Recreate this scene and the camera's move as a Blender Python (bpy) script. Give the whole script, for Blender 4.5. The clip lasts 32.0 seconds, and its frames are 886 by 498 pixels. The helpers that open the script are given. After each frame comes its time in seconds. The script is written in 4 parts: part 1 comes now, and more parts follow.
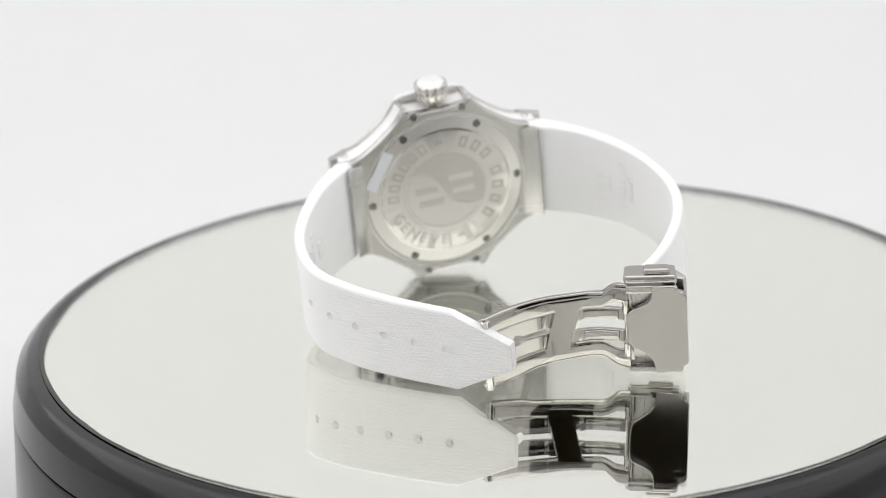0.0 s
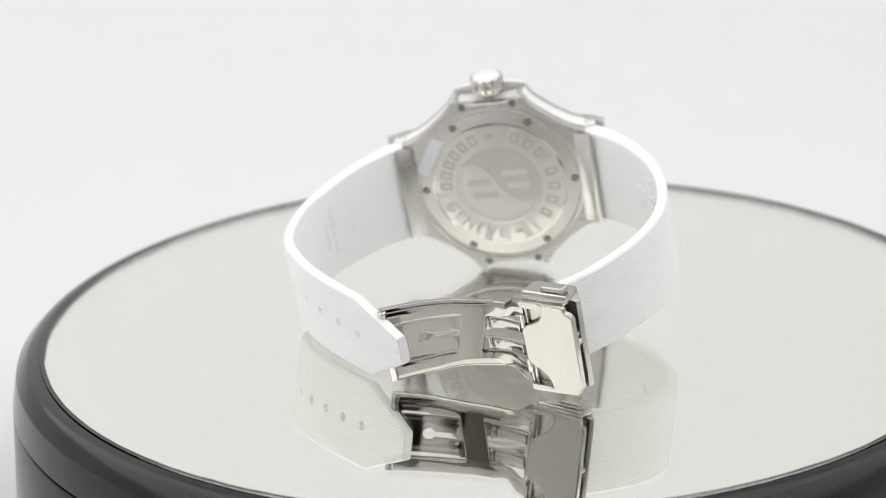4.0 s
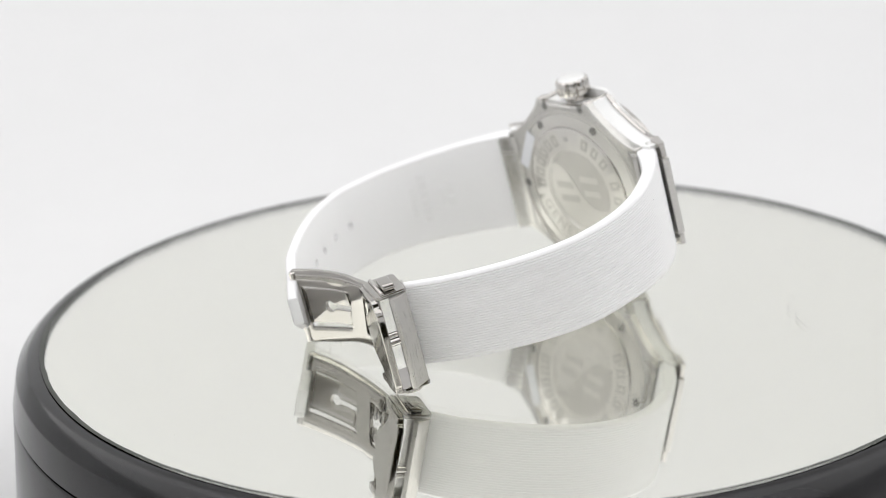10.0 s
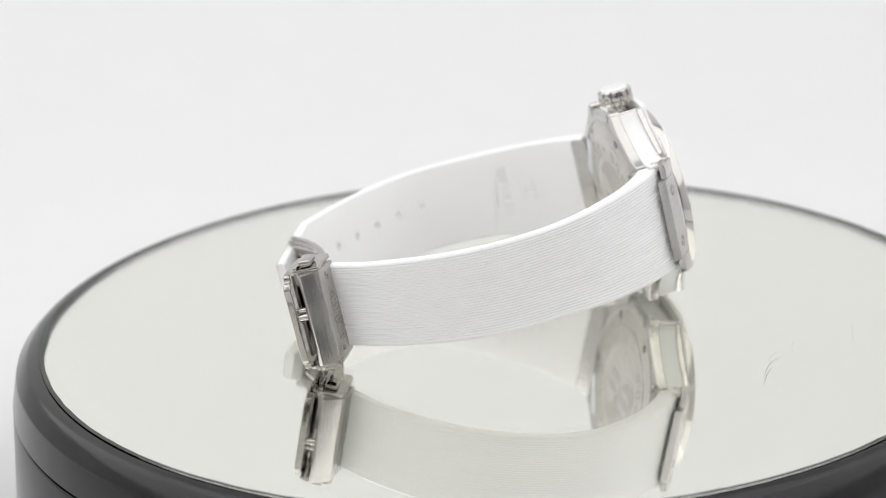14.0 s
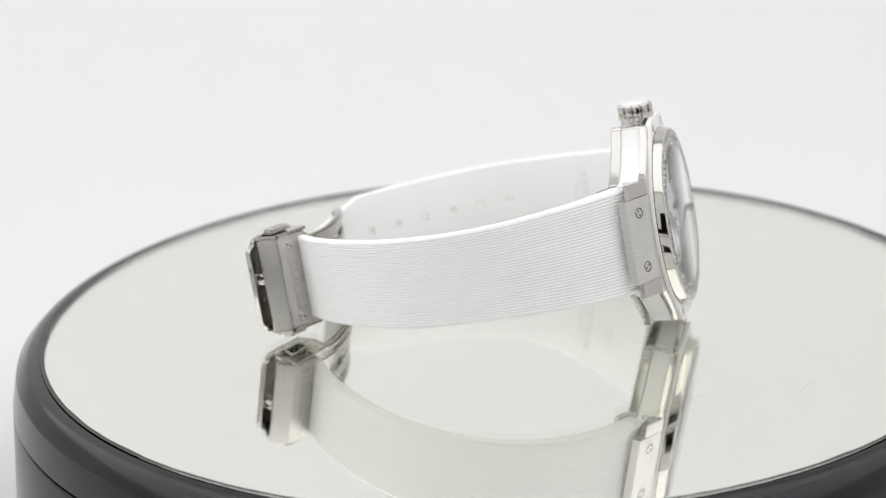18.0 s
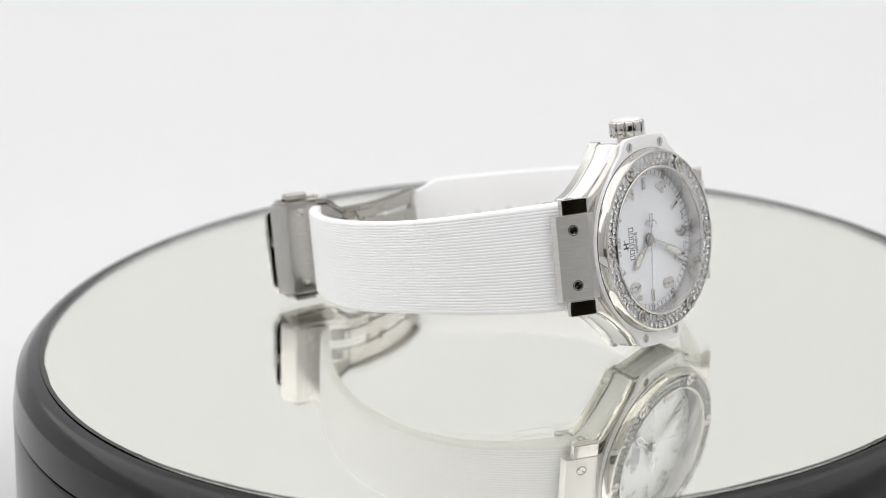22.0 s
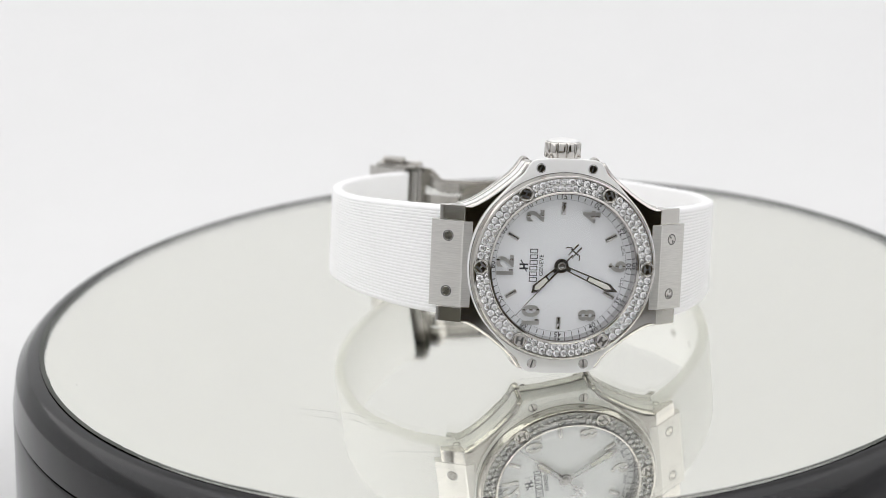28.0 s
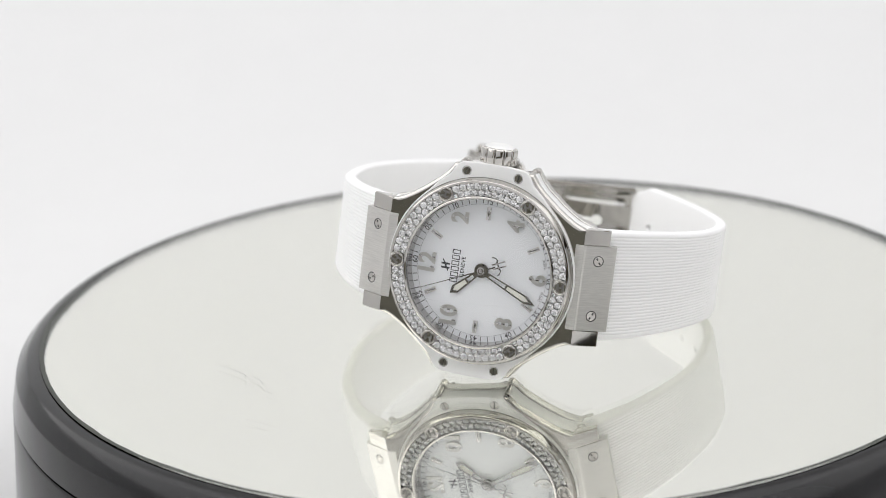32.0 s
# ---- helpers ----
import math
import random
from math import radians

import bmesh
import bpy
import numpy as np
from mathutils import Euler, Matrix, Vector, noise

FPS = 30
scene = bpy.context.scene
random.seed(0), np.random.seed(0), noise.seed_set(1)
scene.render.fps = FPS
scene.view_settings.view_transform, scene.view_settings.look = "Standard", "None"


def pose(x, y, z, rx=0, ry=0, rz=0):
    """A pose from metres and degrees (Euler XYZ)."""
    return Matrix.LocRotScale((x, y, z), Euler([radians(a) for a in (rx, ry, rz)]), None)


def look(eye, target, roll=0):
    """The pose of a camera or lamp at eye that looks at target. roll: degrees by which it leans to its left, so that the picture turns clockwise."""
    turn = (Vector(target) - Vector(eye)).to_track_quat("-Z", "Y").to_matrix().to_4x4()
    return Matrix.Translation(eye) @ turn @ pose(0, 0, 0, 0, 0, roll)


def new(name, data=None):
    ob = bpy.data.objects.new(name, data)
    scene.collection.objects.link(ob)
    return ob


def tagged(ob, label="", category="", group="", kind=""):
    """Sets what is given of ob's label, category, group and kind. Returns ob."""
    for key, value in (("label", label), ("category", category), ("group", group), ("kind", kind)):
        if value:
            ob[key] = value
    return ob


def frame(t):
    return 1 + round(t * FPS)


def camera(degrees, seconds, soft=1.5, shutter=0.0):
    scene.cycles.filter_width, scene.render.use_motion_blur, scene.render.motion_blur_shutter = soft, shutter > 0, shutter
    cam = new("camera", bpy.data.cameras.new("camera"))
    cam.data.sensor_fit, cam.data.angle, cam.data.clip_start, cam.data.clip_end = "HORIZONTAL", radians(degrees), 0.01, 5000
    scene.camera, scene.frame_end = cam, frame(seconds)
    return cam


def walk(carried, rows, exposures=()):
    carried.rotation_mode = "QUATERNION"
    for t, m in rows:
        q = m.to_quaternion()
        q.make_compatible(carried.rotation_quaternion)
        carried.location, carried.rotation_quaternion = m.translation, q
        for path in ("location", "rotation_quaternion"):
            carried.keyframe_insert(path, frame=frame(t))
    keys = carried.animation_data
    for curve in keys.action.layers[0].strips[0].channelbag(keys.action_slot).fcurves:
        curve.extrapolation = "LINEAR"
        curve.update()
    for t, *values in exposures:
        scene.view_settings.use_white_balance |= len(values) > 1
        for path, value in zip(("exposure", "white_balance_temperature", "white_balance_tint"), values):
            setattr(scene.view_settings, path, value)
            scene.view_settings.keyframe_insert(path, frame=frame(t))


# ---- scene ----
# The camera stands on a stand before a white photo tent and looks down on a turntable.
cam = camera(20.485, 32.0, 0.6)
EYE = (0.0, -0.50918, 0.19129)
AIM = (-0.0252, 0.43653, -0.13274)
STAND = look(EYE, AIM, -2.054)
walk(cam, [(0.0, STAND), (32.0, STAND)])
cam.data.dof.use_dof = True
cam.data.dof.focus_distance = 0.498
cam.data.dof.aperture_fstop = 16.0

# ---- light ----
world = bpy.data.worlds.new("studio_world")
scene.world = world
world.use_nodes = True
world.node_tree.nodes["Background"].inputs["Color"].default_value = (0.9, 0.95, 1.0, 1)
world.node_tree.nodes["Background"].inputs["Strength"].default_value = 0.05


def softbox(name, eye, target, wide, deep, watts, colour):
    lamp = bpy.data.lights.new(name, "AREA")
    lamp.shape, lamp.size, lamp.size_y = "RECTANGLE", wide, deep
    lamp.energy, lamp.color = watts, colour
    ob = new(name, lamp)
    ob.matrix_basis = look(eye, target)
    return ob


softbox("overhead_softbox", (0, -0.07, 0.78), (0, -0.069, 0), 1.05, 1.12, 3.80, (1.0, 0.993, 1.003))
softbox("side_softbox", (-0.535, 0.08, 0.34), (0, 0.08, 0.18), 1.00, 0.76, 2.42, (1.0, 0.993, 1.003))
softbox("side_softbox", (0.535, 0.08, 0.34), (0, 0.08, 0.18), 1.00, 0.76, 1.68, (1.0, 0.993, 1.003))

# ---- materials ----
M3 = 0.001


def shade(name, colour, rough=0.5, metal=0.0, **more):
    m = bpy.data.materials.new(name)
    m.use_nodes = True
    b = m.node_tree.nodes["Principled BSDF"]
    b.inputs["Base Color"].default_value = (*colour, 1)
    b.inputs["Roughness"].default_value = rough
    b.inputs["Metallic"].default_value = metal
    for key, value in more.items():
        b.inputs[key.replace("_", " ")].default_value = value
    return m


def grain(m, scale, bump=0.1, rough=None, tint=0.0, detail=3.0, distance=0.00005, coarse=0.07):
    """Noise at two scales in object space: fine relief, uneven gloss, a faint change of tone."""
    nt = m.node_tree
    b = nt.nodes["Principled BSDF"]
    co = nt.nodes.new("ShaderNodeTexCoord")
    mp = nt.nodes.new("ShaderNodeMapping")
    mp.inputs["Scale"].default_value = scale
    nt.links.new(co.outputs["Object"], mp.inputs["Vector"])
    n1 = nt.nodes.new("ShaderNodeTexNoise")
    n1.inputs["Scale"].default_value, n1.inputs["Detail"].default_value = 1.0, detail
    nt.links.new(mp.outputs["Vector"], n1.inputs["Vector"])
    n2 = nt.nodes.new("ShaderNodeTexNoise")
    n2.inputs["Scale"].default_value, n2.inputs["Detail"].default_value = coarse, 2.0
    nt.links.new(mp.outputs["Vector"], n2.inputs["Vector"])
    if bump:
        bp = nt.nodes.new("ShaderNodeBump")
        bp.inputs["Strength"].default_value, bp.inputs["Distance"].default_value = bump, distance
        nt.links.new(n1.outputs["Fac"], bp.inputs["Height"])
        nt.links.new(bp.outputs["Normal"], b.inputs["Normal"])
    if rough:
        mr = nt.nodes.new("ShaderNodeMapRange")
        mr.inputs["To Min"].default_value, mr.inputs["To Max"].default_value = rough
        nt.links.new(n2.outputs["Fac"], mr.inputs["Value"])
        nt.links.new(mr.outputs["Result"], b.inputs["Roughness"])
    if tint:
        base = list(b.inputs["Base Color"].default_value)
        mx = nt.nodes.new("ShaderNodeMix")
        mx.data_type = "RGBA"
        mx.inputs["A"].default_value = base
        mx.inputs["B"].default_value = [c * (1 - tint) for c in base[:3]] + [1]
        nt.links.new(n2.outputs["Fac"], mx.inputs["Factor"])
        nt.links.new(mx.outputs["Result"], b.inputs["Base Color"])
    return m


def clear(name, tint, ior, rough=0.0):
    """Thin clear glass: see-through, with the gloss of its surface."""
    m = bpy.data.materials.new(name)
    m.use_nodes = True
    nt = m.node_tree
    nt.nodes.remove(nt.nodes["Principled BSDF"])
    thru, gloss = nt.nodes.new("ShaderNodeBsdfTransparent"), nt.nodes.new("ShaderNodeBsdfGlossy")
    mix, face = nt.nodes.new("ShaderNodeMixShader"), nt.nodes.new("ShaderNodeLayerWeight")
    face.inputs["Blend"].default_value = 0.5
    power, fres = nt.nodes.new("ShaderNodeMath"), nt.nodes.new("ShaderNodeMath")
    power.operation, fres.operation = "POWER", "MULTIPLY_ADD"
    low = ((ior - 1) / (ior + 1)) ** 2
    power.inputs[1].default_value = 5.0
    fres.inputs[1].default_value, fres.inputs[2].default_value = 1 - low, low
    nt.links.new(face.outputs["Facing"], power.inputs[0])
    nt.links.new(power.outputs["Value"], fres.inputs[0])
    thru.inputs["Color"].default_value = (*tint, 1)
    gloss.inputs["Color"].default_value, gloss.inputs["Roughness"].default_value = (1, 1, 1, 1), rough
    nt.links.new(fres.outputs["Value"], mix.inputs["Fac"])
    nt.links.new(thru.outputs["BSDF"], mix.inputs[1])
    nt.links.new(gloss.outputs["BSDF"], mix.inputs[2])
    nt.links.new(mix.outputs["Shader"], nt.nodes["Material Output"].inputs["Surface"])
    return m


# Grey of an added panel, set by the tone it gives in reflections.
DIM_PANEL = grain(shade("grey_dim_panel", (0.16, 0.155, 0.125), 0.85), (900, 900, 900), 0.2, (0.8, 0.9), 0.1)
PAPER = grain(shade("white_paper", (0.765, 0.766, 0.765), 0.75), (900, 900, 900), 0.05, (0.7, 0.8), 0.02)
DARKWALL = grain(shade("dark_wall", (0.55, 0.47, 0.32), 0.8), (60, 60, 60), 0.1, (0.7, 0.9), 0.2)
RUBBER = grain(shade("white_rubber", (0.965, 0.963, 0.966), 0.42, Subsurface_Weight=0.25, Subsurface_Radius=(1, 1, 1), Subsurface_Scale=0.002), (2500, 2500, 2500), 0.08, (0.38, 0.5), 0.015)
RAISED = grain(shade("white_raised_rubber", (0.93, 0.93, 0.93), 0.45), (2500, 2500, 2500), 0.08, (0.4, 0.5), 0.015)
RESIN = grain(shade("white_resin", (0.92, 0.92, 0.91), 0.3), (1500, 1500, 1500), 0.02, (0.26, 0.36), 0.01)
TRACK = grain(shade("satin_bezel_track", (0.9, 0.89, 0.87), 0.28, 1.0), (2500, 2500, 2500), 0.1, (0.22, 0.32), 0.03)
INNER = grain(shade("satin_inner_ring", (0.56, 0.545, 0.54), 0.18, 1.0), (300, 300, 6000), 0.1, (0.14, 0.22), 0.02)
CLASPSTEEL = grain(shade("warm_polished_steel", (0.49, 0.473, 0.444), 0.05, 1.0), (700, 700, 700), 0.02, (0.03, 0.09), 0.05)
POLISH = grain(shade("polished_steel", (0.62, 0.60, 0.57), 0.05, 1.0), (700, 700, 700), 0.015, (0.03, 0.08), 0.03)
BRUSH_Y = grain(shade("brushed_steel_across", (0.80, 0.785, 0.755), 0.40, 1.0), (420, 7500, 420), 0.9, (0.36, 0.46), 0.3, 3.0, 0.00003, 0.8)
BRUSH_X = grain(shade("brushed_steel_along", (0.62, 0.605, 0.575), 0.28, 1.0), (9000, 300, 9000), 0.6, (0.24, 0.33), 0.2, 3.0, 0.00002, 0.8)
BACKSTEEL = grain(shade("satin_steel", (0.58, 0.57, 0.545), 0.26, 1.0), (900, 5000, 900), 0.2, (0.22, 0.3), 0.02, 3.0, 0.00001)
DISC = grain(shade("bright_satin_steel", (0.70, 0.684, 0.645), 0.34, 1.0), (900, 5000, 900), 0.15, (0.3, 0.37), 0.03, 3.0, 0.00001)
DARKETCH = grain(shade("dark_etched_steel", (0.61, 0.596, 0.56), 0.45, 1.0), (3000, 3000, 3000), 0.1, (0.4, 0.48), 0.06)
ETCHED = grain(shade("fine_engraved_steel", (0.56, 0.548, 0.512), 0.4, 1.0), (3000, 3000, 3000), 0.1, (0.4, 0.5), 0.05)
CAP = grain(shade("bright_satin", (0.86, 0.86, 0.85), 0.5, 0.6), (3000, 3000, 3000), 0.05, (0.45, 0.55), 0.01)
RINGSTEEL = grain(shade("circular_brushed_steel", (0.65, 0.637, 0.60), 0.32, 1.0, Anisotropic=0.75), (1500, 1500, 1500), 0.04, (0.28, 0.36), 0.03)
around = RINGSTEEL.node_tree.nodes.new("ShaderNodeTangent")
around.direction_type, around.axis = "RADIAL", "Z"
RINGSTEEL.node_tree.links.new(around.outputs["Tangent"], RINGSTEEL.node_tree.nodes["Principled BSDF"].inputs["Tangent"])
ETCH = grain(shade("etched_steel", (0.53, 0.52, 0.495), 0.55, 1.0), (3000, 3000, 3000), 0.1, (0.4, 0.5), 0.05)
# Two steels whose dark and middle grey hold the shade of uncut recesses.
RECESS_SHADE = grain(shade("recess_shade_steel", (0.12, 0.118, 0.112), 0.4, 1.0), (3000, 3000, 3000), 0.1, (0.3, 0.5), 0.1)
RECESS_SHADE_PALE = grain(shade("pale_recess_shade_steel", (0.25, 0.245, 0.235), 0.38, 1.0), (3000, 3000, 3000), 0.1, (0.3, 0.45), 0.1)
SCREWSTEEL = grain(shade("screw_steel", (0.30, 0.295, 0.28), 0.2, 1.0), (2000, 2000, 2000), 0.03, (0.12, 0.22), 0.05)
DIAL = grain(shade("white_dial", (0.905, 0.92, 0.93), 0.35, Coat_Weight=0.3), (1200, 1200, 1200), 0.02, (0.25, 0.35), 0.012)
RING = grain(shade("dial_ring", (0.85, 0.865, 0.875), 0.35), (1200, 1200, 1200), 0.02, (0.3, 0.4), 0.012)
PRINT = shade("dark_print", (0.035, 0.035, 0.04), 0.5)
GREYPRINT = shade("grey_print", (0.3, 0.3, 0.3), 0.5)
INDEX = grain(shade("applied_silver", (0.66, 0.65, 0.62), 0.28, 1.0), (60, 6000, 3000), 0.3, (0.25, 0.33), 0.03, 3.0, 0.00001)
LUME = grain(shade("cream_lume", (0.80, 0.79, 0.70), 0.6), (3000, 3000, 3000), 0.1, (0.5, 0.7), 0.03)
POINTER = grain(shade("dark_polished_steel", (0.56, 0.545, 0.53), 0.08, 1.0), (900, 900, 900), 0.01, (0.06, 0.1), 0.03)
CRYSTAL = clear("sapphire_crystal", (0.99, 0.99, 1.0), 1.42)
STONE = shade("brilliant", (0.93, 0.93, 0.935), 0.0, 0.0, Transmission_Weight=1.0, IOR=2.42)
STICKER = grain(shade("white_sticker", (0.82, 0.83, 0.86), 0.45), (900, 900, 900), 0.03, (0.4, 0.5), 0.01)
BLACKPLASTIC = grain(shade("black_plastic", (0.012, 0.012, 0.013), 0.16, 0.0, Specular_IOR_Level=0.36), (800, 800, 800), 0.02, (0.12, 0.22), 0.15)
EDGE = grain(shade("mirror_edge", (0.05, 0.055, 0.045), 0.5), (700, 700, 700), 0.3, (0.4, 0.6), 0.3)
SILVERING = shade("silvered_mirror", (0.985, 0.985, 0.93), 0.0, 1.0)
PANE = clear("mirror_glass", (0.995, 0.997, 0.99), 1.5)
SCRATCHED = shade("scratch", (0.36, 0.36, 0.34), 0.6)
DUST = shade("dust_speck", (0.12, 0.11, 0.10), 0.8)

# ---- mesh helpers (millimetres in, metres out) ----
W_HEAD = Matrix(((-0.01456, -0.17485, 0.98449), (0.99393, 0.10482, 0.03332), (-0.10902, 0.979, 0.17226))).to_4x4()
GLASS_TOP = 0.70
FOOT = Vector((38.15, 5.728, GLASS_TOP)) * M3
HEAD = Matrix.Translation(Vector((0, 0, 24.511 - GLASS_TOP)) * M3) @ W_HEAD
ROOTS = {}


def finish(name, bm, material, sharp=35.0, recalc=True):
    if recalc:
        bmesh.ops.recalc_face_normals(bm, faces=bm.faces)
    bmesh.ops.scale(bm, vec=(M3, M3, M3), verts=bm.verts)
    me = bpy.data.meshes.new(name)
    bm.to_mesh(me)
    bm.free()
    me.polygons.foreach_set("use_smooth", [True] * len(me.polygons))
    me.set_sharp_from_angle(angle=radians(sharp))
    me.materials.append(material)
    return me


def part(name, bm, material, parent, label="", at=None, sharp=35.0, recalc=True):
    """One mesh object under a thing or a part; under a thing it stands in that thing's build space."""
    ob = new(name, finish(name, bm, material, sharp, recalc))
    ob.parent = parent
    base = ROOTS.get(parent.name, Matrix())
    ob.matrix_basis = base @ at if at is not None else base.copy()
    return tagged(ob, label)


def twin(name, me, parent, at, label=""):
    """Another object on a mesh that exists already."""
    ob = new(name, me)
    ob.parent = parent
    ob.matrix_basis = ROOTS.get(parent.name, Matrix()) @ at
    return tagged(ob, label)


def mmpose(x, y, z, rx=0, ry=0, rz=0):
    return pose(x * M3, y * M3, z * M3, rx, ry, rz)


def bevel_sharp(bm, width, segments=2, angle=30):
    edges = [e for e in bm.edges if len(e.link_faces) == 2 and e.calc_face_angle(0) > radians(angle)]
    if edges and width > 0:
        bmesh.ops.bevel(bm, geom=edges, offset=width, segments=segments, profile=0.6, affect="EDGES", clamp_overlap=True)


def prism(outline, a, b, axis=2, bevel=0.0, segments=2):
    """A closed outline drawn out along one axis. axis 2: (x, y) along z; axis 1: (x, z) along y."""
    bm = bmesh.new()

    def point(u, v, w):
        return (u, v, w) if axis == 2 else (u, w, v)
    low = [bm.verts.new(point(u, v, a)) for u, v in outline]
    high = [bm.verts.new(point(u, v, b)) for u, v in outline]
    bm.faces.new(low)
    bm.faces.new(high)
    n = len(outline)
    for i in range(n):
        bm.faces.new((low[i], low[(i + 1) % n], high[(i + 1) % n], high[i]))
    bmesh.ops.recalc_face_normals(bm, faces=bm.faces)
    bevel_sharp(bm, bevel, segments)
    return bm


def holed(outline, radius, a, b, bevel=0.0, segments=2):
    """An outline round the z axis with a round hole, from height a to b, its outer edges rounded."""
    bm = bmesh.new()
    rows = []
    for z in (a, b):
        rows.append([bm.verts.new((x, y, z)) for x, y in outline])
        rows.append([bm.verts.new((radius * x / math.hypot(x, y), radius * y / math.hypot(x, y), z)) for x, y in outline])
    n = len(outline)
    o0, i0, o1, i1 = rows
    for k in range(n):
        j = (k + 1) % n
        bm.faces.new((o0[k], o0[j], i0[j], i0[k]))
        bm.faces.new((o1[k], o1[j], i1[j], i1[k]))
        bm.faces.new((o0[k], o0[j], o1[j], o1[k]))
        bm.faces.new((i0[k], i0[j], i1[j], i1[k]))
    bmesh.ops.recalc_face_normals(bm, faces=bm.faces)
    edges = [e for e in bm.edges if e.calc_face_angle(0) > radians(60) and min(v.co.xy.length for v in e.verts) > radius + 0.3]
    if bevel:
        bmesh.ops.bevel(bm, geom=edges, offset=bevel, segments=segments, profile=0.6, affect="EDGES", clamp_overlap=True)
    return bm


def rounded_plate(outline, radius, a, b, wide, high, segments=8):
    """Like holed(), with a broad rounding on the upper outer edge that fades out where x is large."""
    n = len(outline)
    rings = [[(x, y, a) for x, y in outline]]
    for k in range(segments + 1):
        w = math.pi / 2 * k / segments
        ring = []
        for i, (x, y) in enumerate(outline):
            (px, py), (qx, qy) = outline[i - 2], outline[(i + 2) % n]
            d = math.hypot(qx - px, qy - py)
            nx, ny = (qy - py) / d, (px - qx) / d
            fade = min(1.0, max(0.06, (20.8 - abs(x)) / 1.2))
            step = wide * fade * (1 - math.cos(w))
            ring.append((x - nx * step, y - ny * step, b - high * fade * (1 - math.sin(w))))
        rings.append(ring)
    for z in (b, a):
        rings.append([(radius * x / math.hypot(x, y), radius * y / math.hypot(x, y), z) for x, y in outline])
    bm = bmesh.new()
    vs_ = [[bm.verts.new(p) for p in ring] for ring in rings]
    for p, q in zip(vs_, vs_[1:] + vs_[:1]):
        for i in range(n):
            bm.faces.new((p[i], p[(i + 1) % n], q[(i + 1) % n], q[i]))
    return bm


def dense(outline, step=1.0):
    """The same closed outline with points at most a step apart."""
    out = []
    for (x0, y0), (x1, y1) in zip(outline, outline[1:] + outline[:1]):
        n = max(1, math.ceil(math.hypot(x1 - x0, y1 - y0) / step))
        out += [(x0 + (x1 - x0) * k / n, y0 + (y1 - y0) * k / n) for k in range(n)]
    return out


def box(x0, x1, y0, y1, z0, z1, bevel=0.1, segments=2):
    return prism([(x0, y0), (x1, y0), (x1, y1), (x0, y1)], z0, z1, 2, bevel, segments)


def lathe(profile, n=128, closed=True):
    """A profile of (radius, height) turned round z."""
    bm = bmesh.new()
    rings = []
    for r, z in profile:
        if r < 1e-6:
            rings.append([bm.verts.new((0, 0, z))])
        else:
            rings.append([bm.verts.new((r * math.cos(2 * math.pi * k / n), r * math.sin(2 * math.pi * k / n), z)) for k in range(n)])
    pairs = list(zip(rings, rings[1:])) + ([(rings[-1], rings[0])] if closed else [])
    for a, b in pairs:
        for k in range(n):
            q = [a[k % len(a)], a[(k + 1) % len(a)], b[(k + 1) % len(b)], b[k % len(b)]]
            q = list(dict.fromkeys(q))
            if len(q) > 2:
                bm.faces.new(q)
    return bm


def drum(r, z0, z1, n=32, bevel=0.1):
    c = min(bevel, (z1 - z0) / 2.2)
    return lathe([(0, z0), (r - c, z0), (r, z0 + c), (r, z1 - c), (r - c * 0.3, z1 - c * 0.3), (r - c, z1), (0, z1)], n, closed=False)


def merge(*many):
    out = bmesh.new()
    for bm in many:
        me = bpy.data.meshes.new("piece")
        bm.to_mesh(me)
        bm.free()
        out.from_mesh(me)
        bpy.data.meshes.remove(me)
    return out


def moved(bm, m):
    bmesh.ops.transform(bm, matrix=m, verts=bm.verts)
    return bm


def lettering(words, height, extrude=0.05, offset=0.0, spacing=1.0):
    """Words in the built-in font as a mesh about the origin, height in millimetres."""
    curve = bpy.data.curves.new("words", "FONT")
    curve.body, curve.size = words, height * 1.38
    curve.align_x, curve.align_y = "CENTER", "CENTER"
    curve.extrude, curve.offset, curve.space_character = extrude, offset, spacing
    curve.resolution_u = 4
    ob = bpy.data.objects.new("words", curve)
    scene.collection.objects.link(ob)
    bpy.context.view_layer.update()
    me = bpy.data.meshes.new_from_object(ob.evaluated_get(bpy.context.evaluated_depsgraph_get()))
    bm = bmesh.new()
    bm.from_mesh(me)
    bpy.data.objects.remove(ob)
    bpy.data.curves.remove(curve)
    bpy.data.meshes.remove(me)
    ys = [v.co.y for v in bm.verts]
    xs = [v.co.x for v in bm.verts]
    bmesh.ops.translate(bm, verts=bm.verts, vec=(-(min(xs) + max(xs)) / 2, -(min(ys) + max(ys)) / 2, 0))
    return bm


def glyph_block(x0, x1, y0, y1, w, z0, z1):
    """A plain hollow block that stands for one letter."""
    return merge(box(x0, x1, y0, y0 + w, z0, z1, 0), box(x0, x1, y1 - w, y1, z0, z1, 0),
                 box(x0, x0 + w, y0 + w, y1 - w, z0, z1, 0), box(x1 - w, x1, y0 + w, y1 - w, z0, z1, 0))


def spline(points, steps=10):
    """Points along a smooth line through the given ones."""
    P = [Vector(p) for p in points]
    P = [2 * P[0] - P[1]] + P + [2 * P[-1] - P[-2]]
    out = []
    for i in range(1, len(P) - 2):
        a, b, c, d = P[i - 1:i + 3]
        for k in range(steps):
            t = k / steps
            out.append(0.5 * ((2 * b) + (c - a) * t + (2 * a - 5 * b + 4 * c - d) * t * t + (3 * b - a - 3 * c + d) * t ** 3))
    out.append(P[-2])
    return out


